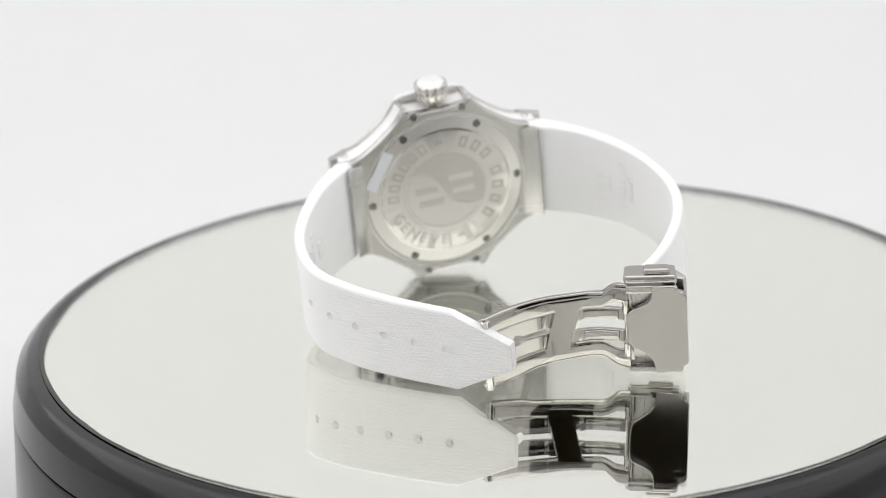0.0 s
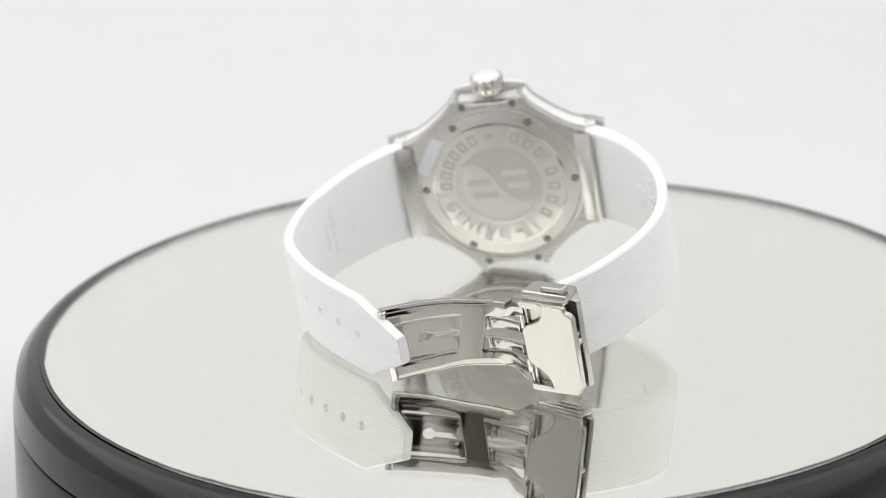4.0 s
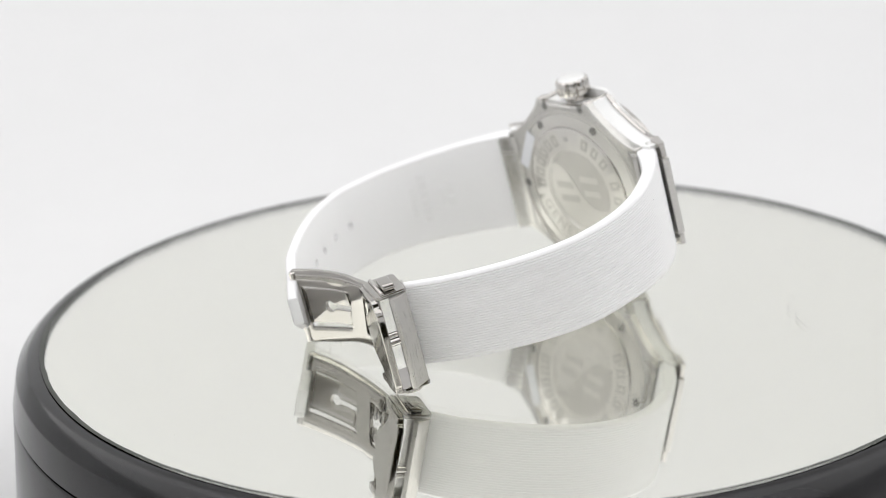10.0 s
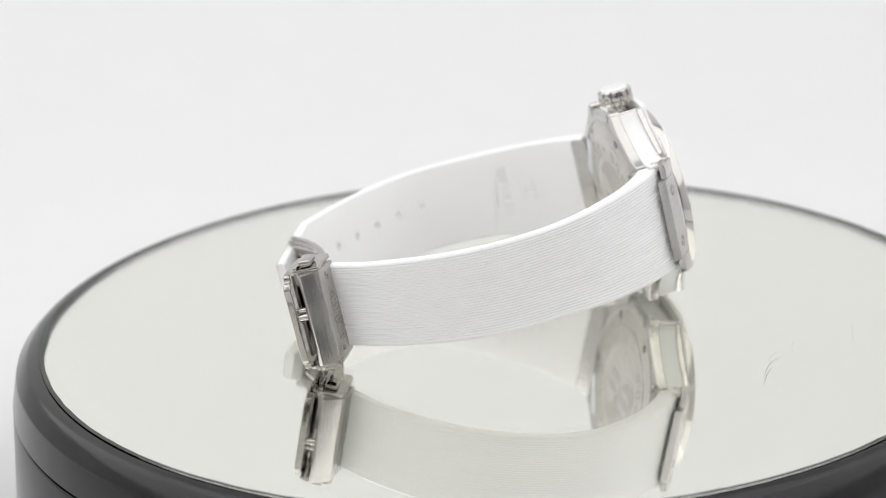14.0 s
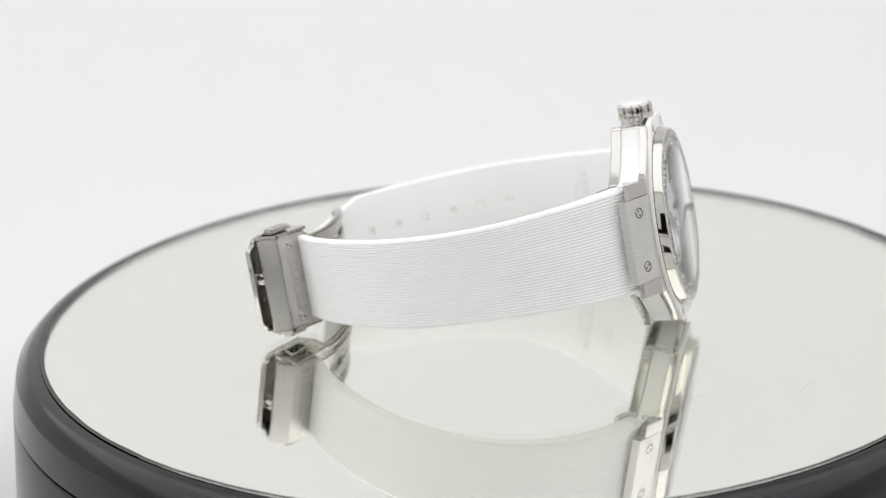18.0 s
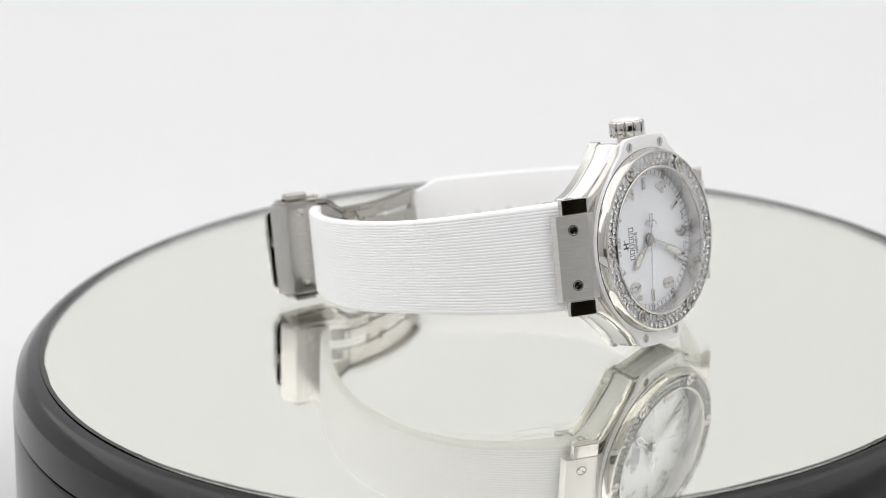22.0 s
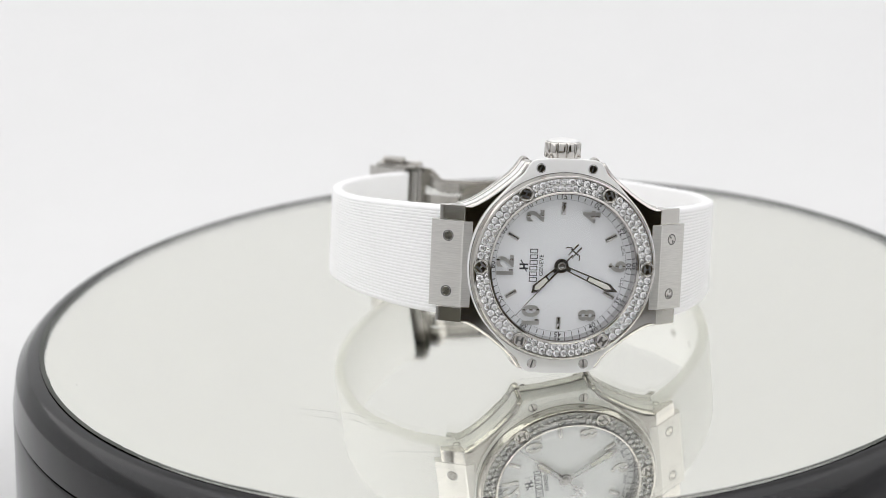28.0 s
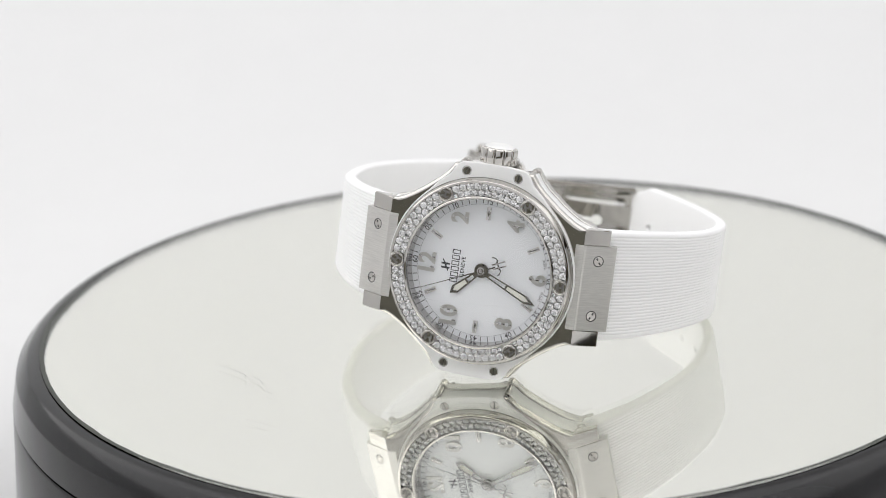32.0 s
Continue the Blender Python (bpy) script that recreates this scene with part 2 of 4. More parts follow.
# ---- the place: photo tent in a dark room ----
def sheet(name, rows, material, label, category="backdrop"):
    """A thin curved sheet from rows of points (metres), 4 mm thick."""
    bm = bmesh.new()
    grid = [[bm.verts.new(p) for p in r] for r in rows]
    for a, b in zip(grid, grid[1:]):
        for i in range(len(a) - 1):
            bm.faces.new((a[i], a[i + 1], b[i + 1], b[i]))
    bmesh.ops.recalc_face_normals(bm, faces=bm.faces)
    bmesh.ops.solidify(bm, geom=bm.faces[:], thickness=0.004)
    me = bpy.data.meshes.new(name)
    bm.to_mesh(me)
    bm.free()
    me.polygons.foreach_set("use_smooth", [True] * len(me.polygons))
    me.set_sharp_from_angle(angle=radians(40))
    me.materials.append(material)
    return tagged(new(name, me), label, category, kind="structure")


FLOOR = -0.046
TENT_X, TENT_BACK, TENT_TOP, TENT_FRONT = 0.55, 0.62, 0.80, -0.66
sweep = [(TENT_FRONT, FLOOR)] + [(y, FLOOR) for y in (-0.2, 0.0, 0.2)]
for k in range(13):
    a = radians(90 * k / 12)
    sweep.append((TENT_BACK - 0.35 + 0.35 * math.sin(a), FLOOR + 0.35 - 0.35 * math.cos(a)))
sweep.append((TENT_BACK, TENT_TOP))
sheet("backdrop", [[(x, y, z) for x in (-TENT_X, TENT_X)] for y, z in sweep], PAPER,
      "seamless white paper backdrop curving up behind the turntable")
sheet("wall_west", [[(-TENT_X - 0.006, y, z) for y in (TENT_FRONT, TENT_BACK)] for z in (FLOOR, TENT_TOP)], PAPER, "plain white fabric side of a photo tent", "wall")
FLAP = -0.45
sheet("wall_east", [[(TENT_X + 0.006, y, z) for y in (FLAP, TENT_BACK)] for z in (FLOOR, TENT_TOP)], PAPER, "plain white fabric side of a photo tent", "wall")
sheet("ceiling", [[(x, y, TENT_TOP + 0.006) for x in (-TENT_X, TENT_X)] for y in (TENT_FRONT, TENT_BACK)], PAPER, "plain white fabric top of a photo tent", "ceiling")
SLIT_WEST, SLIT_HIGH = -0.22, 0.31
sheet("wall_east_front", [[(TENT_X + 0.006, y, z) for y in (TENT_FRONT, FLAP - 0.002)] for z in (SLIT_HIGH, TENT_TOP)], PAPER, "plain white fabric side of a photo tent", "wall")
# Added low white strip, out of view; it hides the dark room from the lugs.
sheet("front_reflector_strip", [[(x, TENT_FRONT - 0.004, z) for x in (SLIT_WEST, TENT_X)] for z in (FLOOR, -0.005)], PAPER, "unseen low white strip added to keep darkness out of reflections", "wall")
# Unseen white reflector, added so steel facing the camera mirrors something bright.
sheet("front_reflector_card", [[(x, TENT_FRONT - 0.016, z) for x in (SLIT_WEST, 0.07)] for z in (0.066, SLIT_HIGH + 0.02)], PAPER, "unseen white reflector added behind the camera to brighten reflections", "wall")
for name, x0, x1, z0, z1 in (("wall_front_west", -TENT_X, SLIT_WEST, 0.10, TENT_TOP), ("wall_front_top", SLIT_WEST, TENT_X, SLIT_HIGH, TENT_TOP)):
    sheet(name, [[(x, TENT_FRONT - 0.006, z) for x in (x0, x1)] for z in (z0, z1)], PAPER, "plain white fabric front of a photo tent", "wall")
# Added unseen grey panel that the case plate mirrors as a dark tone.
sheet("front_dim_panel", [[(x, TENT_FRONT - 0.008, z) for x in (-TENT_X, SLIT_WEST)] for z in (FLOOR, 0.098)], DIM_PANEL, "unseen dark grey panel added to dim reflections in the steel", "wall")
room = bmesh.new()
bmesh.ops.create_cube(room, size=1.0)
bmesh.ops.scale(room, vec=(3.6, 3.6, 2.6), verts=room.verts)
bmesh.ops.translate(room, vec=(0, -0.4, 0.46), verts=room.verts)
bmesh.ops.reverse_faces(room, faces=room.faces)
room_me = bpy.data.meshes.new("wall_room")
room.to_mesh(room_me)
room.free()
room_me.materials.append(DARKWALL)
tagged(new("wall_room", room_me), "dark painted walls of the unlit room around the tent", "wall", kind="structure")

# ---- turntable ----
turntable = tagged(new("turntable"), "black plastic display turntable with a round mirror top, turning", "turntable")
turntable.empty_display_size = 0.02
turntable.matrix_basis = Matrix.Translation((0, 0, FLOOR))
ROOTS["turntable"] = Matrix.Translation((0, 0, -FLOOR))
base_z = FLOOR / M3
part("base", lathe([(0, base_z), (110.6, base_z), (111.0, base_z + 0.8), (109.2, -11.2), (108.9, -10.8), (103, -10.8), (103, -10.65), (0, -10.65)], 192, False),
     BLACKPLASTIC, turntable, "black plastic drum")
platter = part("platter", lathe([(0, -10.6), (108.8, -10.4), (109.2, -10.0), (108, -3.5), (107.8, -2.95), (105.6, -0.75), (105.2, -0.45),
                                 (102.9, 0.42), (102.6, 0.4), (102.5, 0.2), (102.5, -1.6), (0, -1.6)], 224, False),
               BLACKPLASTIC, turntable, "glossy black rim with a chamfered edge")
GLASS_T = 0.70
part("mirror", lathe([(0, GLASS_TOP - GLASS_T - 0.4), (101.6, GLASS_TOP - GLASS_T - 0.4), (101.6, GLASS_TOP - GLASS_T), (0, GLASS_TOP - GLASS_T)], 192, False),
     SILVERING, platter, "round silvered mirror")
pane = part("glass", lathe([(101.7, GLASS_TOP - GLASS_T + 0.02), (101.9, GLASS_TOP - 0.15), (101.75, GLASS_TOP), (0, GLASS_TOP)], 192, False),
            PANE, platter, "clear glass face of the mirror")
pane.visible_shadow = False


def worn_edge():
    bm = bmesh.new()
    n = 360
    rings = [[], []]
    for k in range(n):
        a = 2 * math.pi * k / n
        wob = 0.30 + 0.45 * max(0.0, noise.noise((math.cos(a) * 9, math.sin(a) * 9, 3.1))) + 0.25 * max(0, noise.noise((math.cos(a) * 40, math.sin(a) * 40, 8)))
        for j, r in enumerate((102.55, 101.95 - wob)):
            rings[j].append(bm.verts.new((r * math.cos(a), r * math.sin(a), GLASS_TOP + 0.03)))
    low = [bm.verts.new(v.co - Vector((0, 0, 0.02))) for v in rings[1]]
    for k in range(n):
        j = (k + 1) % n
        bm.faces.new((rings[0][k], rings[0][j], rings[1][j], rings[1][k]))
        bm.faces.new((rings[1][k], rings[1][j], low[j], low[k]))
    return bm


part("glue_line", worn_edge(), EDGE, platter, "uneven dark edge of the mirror")


def scratch(points, width):
    bm = bmesh.new()
    line = spline([(x, y, 0) for x, y in points], 5)
    rows = []
    for i, p in enumerate(line):
        d = (line[min(i + 1, len(line) - 1)] - line[max(i - 1, 0)]).normalized()
        s = Vector((-d.y, d.x, 0)) * width * (0.3 + 0.7 * math.sin(math.pi * (i + 0.5) / (len(line) + 0.5)))
        rows.append([bm.verts.new(p + s + Vector((0, 0, GLASS_TOP + 0.004))), bm.verts.new(p - s + Vector((0, 0, GLASS_TOP + 0.004))),
                     bm.verts.new(p + Vector((0, 0, GLASS_TOP + 0.03)))])
    for a, b in zip(rows, rows[1:]):
        bm.faces.new((a[0], b[0], b[2], a[2]))
        bm.faces.new((a[2], b[2], b[1], a[1]))
    return bm


for pts, w in (([(41.3, -52.3), (43.7, -47.4), (45.9, -43.8), (48.0, -42.9)], 0.07), ([(46.1, -42.3), (47.7, -39.8), (50.5, -37.7)], 0.06), ([(53.1, -36.5), (54.6, -33.9)], 0.05),
               ([(70.6, -26.5), (69.0, -31.3), (68.0, -35.1)], 0.04), ([(-7.1, -40.9), (-5.8, -40.7)], 0.05),
               ([(24.0, -29.6), (24.3, -28.0), (24.0, -26.9)], 0.04), ([(-90.2, -13.2), (-91.0, -11.4)], 0.05), ([(-91.4, -5.6), (-90.5, -4.2)], 0.04),
               ([(-41.9, -33.2), (-41.5, -31.4)], 0.04), ([(52.2, 37.8), (51.2, 39.0)], 0.04), ([(12.0, -97.6), (12.8, -96.9)], 0.05), ([(14.2, -95.0), (15.4, -94.8)], 0.05)):
    part("scratch", scratch(pts, w), SCRATCHED, platter, "fine scratch in the glass")

# ---- wristwatch ----
watch = tagged(new("wristwatch"), "steel wristwatch with diamond bezel and ribbed white rubber strap", "watch")
watch.empty_display_size = 0.01
watch.matrix_basis = Matrix.Translation(FOOT)
ROOTS["wristwatch"] = HEAD

# case: two steel plates with white resin between, drawn as one quarter and mirrored
quarter = [(21.3, 11.9), (20.0, 12.2), (18.2, 12.9), (16.2, 14.1), (14.2, 15.5), (12.6, 16.8), (11.0, 18.1), (9.7, 19.4), (9.0, 20.4), (8.4, 21.3), (7.5, 21.5), (6.9, 20.8), (3.5, 20.5)]


def all_round(q, grow=0.0):
    pts = [(x + (grow if x > 20 else 0), y) for x, y in q]
    right = pts + []
    full = right + [(-x, y) for x, y in reversed(right)] + [(-x, -y) for x, y in right] + [(x, -y) for x, y in reversed(right)]
    return full


def inset(q, d):
    c = []
    for x, y in q:
        r = math.hypot(x, y)
        c.append((x * (r - d) / r, y * (r - d) / r))
    return c


shoulder = [(20.75, 11.8)] + quarter[1:]
case = part("case", rounded_plate(dense(all_round(shoulder), 0.5), 15.26, -4.35, -2.85, 0.85, 0.9), POLISH, watch, "polished steel upper case plate")
part("resin_insert", prism(all_round(inset(quarter, 0.35)), -8.5, -4.352, 2, 0.1, 2), RESIN, watch, "white resin layer of the case")
back_plate = part("back_plate", prism(all_round(quarter, 0.0), -10.75, -8.502, 2, 0.45, 3), BACKSTEEL, watch, "satin steel lower case plate")



def keep_flat(ob):
    """Part the flat top and bottom from their rounded rims, so that they mirror as planes."""
    bm = bmesh.new()
    bm.from_mesh(ob.data)
    bm.normal_update()
    ref = max(bm.faces, key=lambda f: f.calc_area()).normal.copy()
    flat = {f.index for f in bm.faces if abs(f.normal.dot(ref)) > 0.9998}
    for e in bm.edges:
        if len({f.index in flat for f in e.link_faces}) == 2:
            e.smooth = False
    bm.to_mesh(ob.data)
    bm.free()
    return ob


keep_flat(case)
keep_flat(back_plate)
# the white ring with two ears that carry the case screws
ears = []
for k in range(97):
    a = radians(-90 + 180 * k / 96)
    ears.append((19.75 * math.cos(a), 19.75 * math.sin(a)))
arc = [p for p in ears if abs(p[1]) < 14.0]
ear_top = [(12.7, 15.3), (11.2, 16.95), (9.7, 18.3), (8.7, 19.2), (7.9, 20.7), (7.1, 21.6), (6.2, 21.95), (3.5, 22.2), (0, 22.25)]
ear_right = [(x, -y) for x, y in reversed(ear_top)] + arc + ear_top
ear_full = ear_right + [(-x, y) for x, y in reversed(ear_right)][1:-1]
resin_ring = part("resin_ring", holed(dense(ear_full), 15.27, -3.25, -2.1, 0.3, 3), RESIN, watch, "white resin ring with two ears")

keep_flat(resin_ring)
# side blocks of the ears down the flank
for sy in (1, -1):
    for sx in (1, -1):
        rod = moved(drum(0.55, -8.6, -3.2, 20, 0.05), Matrix.Translation((sx * 7.5, sy * 20.9, 0)))
        part("rod", rod, POLISH, watch, "polished steel rod")
        knob = moved(drum(0.95, -10.6, -8.4, 20, 0.2), Matrix.Translation((sx * 7.5, sy * 20.9, 0)))
        part("knob", knob, POLISH, watch)


def slotted(r, depth, slots, turn, bevel=0.12):
    """A screw head about the origin, facing +z, and flat bars coloured for the shade of its slot."""
    head = drum(r, -depth, 0.0, 36, bevel)
    bars = merge(*[moved(box(x0, x1, y0, y1, -0.05, 0.012, 0), Matrix.Rotation(radians(turn), 4, "Z")) for x0, x1, y0, y1 in slots])
    return head, bars


LINE = lambda r: [(-r * 0.86, r * 0.86, -r * 0.13, r * 0.13)]
TWO = lambda r: [(-r * 0.8, -r * 0.28, -r * 0.16, r * 0.16), (r * 0.28, r * 0.8, -r * 0.16, r * 0.16)]
HBAR = lambda r: [(-r * 0.62, -r * 0.25, -r * 0.62, r * 0.62), (r * 0.25, r * 0.62, -r * 0.62, r * 0.62), (-r * 0.25, r * 0.25, -r * 0.14, r * 0.14)]


def screw(at, r, depth, slots, turn, parent=watch, metal=POLISH, groove=RECESS_SHADE):
    head, bars = slotted(r, depth, slots(r), turn)
    s = part("screw", head, metal, parent, "", at, 15.0)
    part("slot", bars, groove, s)
    return s


for i, (sx, sy) in enumerate(((-1, 1), (1, 1), (1, -1), (-1, -1))):
    rim = lathe([(0.9, -0.3), (0.99, -0.3), (0.99, 0.02), (0.9, 0.02)], 36)
    part("screw_collar", moved(rim, Matrix.Translation((sx * 5.44, sy * 20.2, -2.1))), SCREWSTEEL, watch)
    screw(mmpose(sx * 5.44, sy * 20.2, -2.08), 0.9, 0.4, LINE, (65, 80, 95, 75)[i])
    screw(mmpose(sx * 5.8, sy * 19.9, -10.78, 180), 0.95, 0.4, LINE, (20, 70, 110, 40)[i], watch, SCREWSTEEL)

# bezel: polished ring with a sunk track for the stones
part("bezel", lathe([(19.2, -2.12), (19.38, -1.95), (19.36, -1.8), (19.08, -0.32), (18.98, -0.14), (18.72, 0.0), (18.5, 0.02), (18.45, -0.85), (15.8, -0.85), (15.76, 0.12),
                     (15.6, 0.2), (15.3, 0.12), (15.25, -0.6), (15.25, -2.12)], 192), POLISH, watch, "polished steel bezel set with two rows of diamonds", sharp=28)
# Dark ring that draws the shaded gap between bezel and case.
part("bezel_gap_shade", lathe([(19.25, -2.12), (19.46, -2.12), (19.46, -2.05), (19.25, -2.05)], 160), SCREWSTEEL, watch, "thin dark ring for the shaded gap under the bezel")
part("track", lathe([(15.82, -0.83), (18.43, -0.83), (18.43, -0.74), (15.82, -0.74)], 192), TRACK, watch, "satin track between the stones")


def brilliant(d):
    """A round brilliant about its girdle: table, crown and pavilion facets."""
    bm = bmesh.new()
    r = d / 2
    n = 8
    ring = lambda f, z, m, turn: [bm.verts.new((r * f * math.cos(math.pi * 2 * (k + turn) / m), r * f * math.sin(math.pi * 2 * (k + turn) / m), r * z)) for k in range(m)]
    table, girdle = ring(0.56, 0.30, n, 0.5), ring(1.0, 0.0, 2 * n, 0)
    bm.faces.new(table)
    for k in range(n):
        p, q = table[k], table[(k + 1) % n]
        g = [girdle[(2 * k + j) % (2 * n)] for j in range(4)]
        bm.faces.new((p, g[0], g[1]))
        bm.faces.new((p, g[1], g[2]))
        bm.faces.new((p, g[2], q))
    # pavilion: eight main kites to the point, two lower halves between each
    mid = ring(0.25, -0.661, n, 0.5)
    tip = bm.verts.new((0, 0, -r * 0.863))
    for k in range(n):
        bm.faces.new((tip, mid[k - 1], girdle[2 * k], mid[k]))
        bm.faces.new((mid[k], girdle[2 * k], girdle[2 * k + 1]))
        bm.faces.new((mid[k], girdle[2 * k + 1], girdle[(2 * k + 2) % (2 * n)]))
    bmesh.ops.recalc_face_normals(bm, faces=bm.faces)
    return bm


stone_me = finish("diamond", brilliant(1.5), STONE, sharp=3)
stone_small = finish("diamond_inner", brilliant(1.39), STONE, sharp=3)
for me in (stone_me, stone_small):
    me.polygons.foreach_set("use_smooth", [False] * len(me.polygons))
dice = random.Random(5)
stone_tiny = finish("diamond_tiny", brilliant(0.82), STONE, sharp=3)
stone_tiny.polygons.foreach_set("use_smooth", [False] * len(stone_tiny.polygons))
bead_me = finish("bead", drum(0.17, -0.8, 0.03, 10, 0.1), POLISH)
for seg in range(6):
    for k in range(10):
        a = radians(60 * seg + 7.6 + (44.8 / 9) * k)
        twin("diamond", stone_me, watch, mmpose(17.75 * math.cos(a), 17.75 * math.sin(a), -0.06, dice.uniform(-5, 5), dice.uniform(-5, 5), math.degrees(a) + 13 * k))
        if k < 9:
            b = a + radians(2.49)
            twin("prong", bead_me, watch, mmpose(17.1 * math.cos(b), 17.1 * math.sin(b), 0))
            twin("prong", bead_me, watch, mmpose(18.36 * math.cos(b), 18.36 * math.sin(b), 0))
    for off in (6.1, 53.9):
        a = radians(60 * seg + off)
        twin("diamond", stone_tiny, watch, mmpose(16.32 * math.cos(a), 16.32 * math.sin(a), -0.03, 0, 0, 20 * seg))
    for k in range(9):
        a = radians(60 * seg + 10.09 + (44.8 / 9) * k)
        twin("diamond", stone_small, watch, mmpose(16.45 * math.cos(a), 16.45 * math.sin(a), -0.06, dice.uniform(-5, 5), dice.uniform(-5, 5), math.degrees(a) + 7 * k))
for seg, turn in zip(range(6), (5, 20, 75, 50, -10, -35)):
    a = radians(60 * seg)
    x, y = 17.42 * math.cos(a), 17.42 * math.sin(a)
    part("screw_collar", moved(lathe([(1.26, -0.3), (1.5, -0.3), (1.5, 0.06), (1.42, 0.1), (1.26, 0.06)], 40), Matrix.Translation((x, y, 0))), POLISH, watch)
    screw(mmpose(x, y, 0.03), 1.25, 0.5, HBAR, turn, watch, POLISH, RECESS_SHADE_PALE)

# crystal, flange and dial
crystal = part("crystal", lathe([(15.2, -0.3), (15.2, 0.12), (15.0, 0.26), (0, 0.30)], 128, False), CRYSTAL, watch, "clear flat sapphire crystal")
crystal.visible_shadow = False
part("flange", lathe([(15.24, -0.5), (15.24, -3.5), (14.95, -3.5), (15.0, -3.3), (15.1, -0.5)], 128), INNER, watch, "satin steel inner ring")
dial = part("dial", lathe([(0, -3.9), (15.1, -3.9), (15.1, -3.4), (0, -3.4)], 128, False), DIAL, watch, "plain white dial")
part("minute_ring", lathe([(13.75, -3.4), (14.95, -3.4), (14.95, -3.36), (13.75, -3.36)], 128), RING, dial, "pale minute ring")


def dial_angle(minute):
    return 180.0 - 6.0 * minute


ticks = []
for m in range(60):
    a = dial_angle(m)
    long = 0.95 if m % 5 else 0.0
    if long:
        ticks.append(moved(box(13.95, 13.95 + long * 0.95, -0.08, 0.08, -3.37, -3.345, 0), Matrix.Rotation(radians(a), 4, "Z")))
part("minute_circle", lathe([(13.71, -3.4), (13.76, -3.4), (13.76, -3.35), (13.71, -3.35)], 128), GREYPRINT, dial, "thin printed circle")
part("minute_track", merge(*ticks), PRINT, dial, "printed minute marks")
for m in range(5, 65, 5):
    a = dial_angle(m)
    inward = 20 <= m <= 40
    word = moved(lettering("%02d" % m, 1.12, 0.015, 0.012), Matrix.Translation((0, 0, -3.345)))
    at = Matrix.Rotation(radians(a), 4, "Z") @ Matrix.Translation((14.36, 0, 0)) @ Matrix.Rotation(radians(90 if inward else -90), 4, "Z")
    part("minute_numeral", moved(word, at), PRINT, dial)
UP = Matrix.Rotation(radians(90), 4, "Z")
for h, wide in ((12, 1), (2, 1), (4, 1), (6, 1), (8, 1), (10, 1)):
    a = radians(dial_angle(h * 5))
    r = 11.85
    cx, cy = r * math.cos(a), r * math.sin(a)
    body = moved(lettering(str(h), 3.55, 0.16, 0.15, 1.0), Matrix.Translation((cx, cy, -3.22)) @ UP)
    numeral = part("hour_numeral", body, INDEX, dial, "applied silver hour numeral")
    for digit, dy in ((str(h)[0], -1.05), (str(h)[-1], 1.05)) if h > 9 else ((str(h), 0.0),):
        spans = {"1": ((0.9, 1.7),), "2": ((-1.75, -1.1), (1.1, 1.75)), "4": ((-0.2, 1.7),)}.get(digit, ((-1.75, -1.15), (-0.32, 0.32), (1.15, 1.75)))
        for x0, x1 in spans:
            part("inlay", box(cx + x0, cx + x1, cy + dy - 0.16, cy + dy + 0.16, -3.3, -3.045, 0.02), POINTER, numeral)
for h in (1, 3, 5, 7, 9, 11):
    a = radians(dial_angle(h * 5))
    at = Matrix.Rotation(a, 4, "Z")
    baton = part("hour_baton", moved(box(10.6, 13.2, -0.46, 0.46, -3.4, -3.05, 0.1), at), INDEX, dial, "applied silver baton")
    part("inlay", moved(box(10.7, 13.1, -0.2, 0.2, -3.1, -3.02, 0.02), at), POINTER, baton)
# emblem and the two printed lines below it, as plain bars
part("emblem", merge(box(-8.7, -6.9, -0.85, -0.5, -3.4, -3.37, 0), box(-8.7, -6.9, 0.0, 0.35, -3.4, -3.37, 0), box(-7.95, -7.6, -0.5, 0.0, -3.4, -3.372, 0),
                     moved(box(-0.12, 0.12, -1.35, 1.35, -3.4, -3.375, 0), Matrix.Translation((-7.8, -0.1, 0)) @ Matrix.Rotation(radians(28), 4, "Z"))), PRINT, dial, "small dark emblem")
for k in range(6):
    y = -2.95 + k * 1.18
    part("name_bar", glyph_block(-6.6, -4.95, y - 0.46, y + 0.46, 0.16, -3.4, -3.37), PRINT, dial)
part("small_print", moved(lettering("GENEVE", 0.86, 0.015, 0.012, 1.05), Matrix.Translation((-4.15, 0, -3.385)) @ UP), PRINT, dial)
for word, ang in (("SWISS", -14.5), ("MADE", 14.5)):
    at = Matrix.Rotation(radians(ang), 4, "Z") @ Matrix.Translation((13.3, 0, -3.385)) @ UP
    part("small_print", moved(lettering(word, 0.52, 0.01, 0, 1.15), at), PRINT, dial)


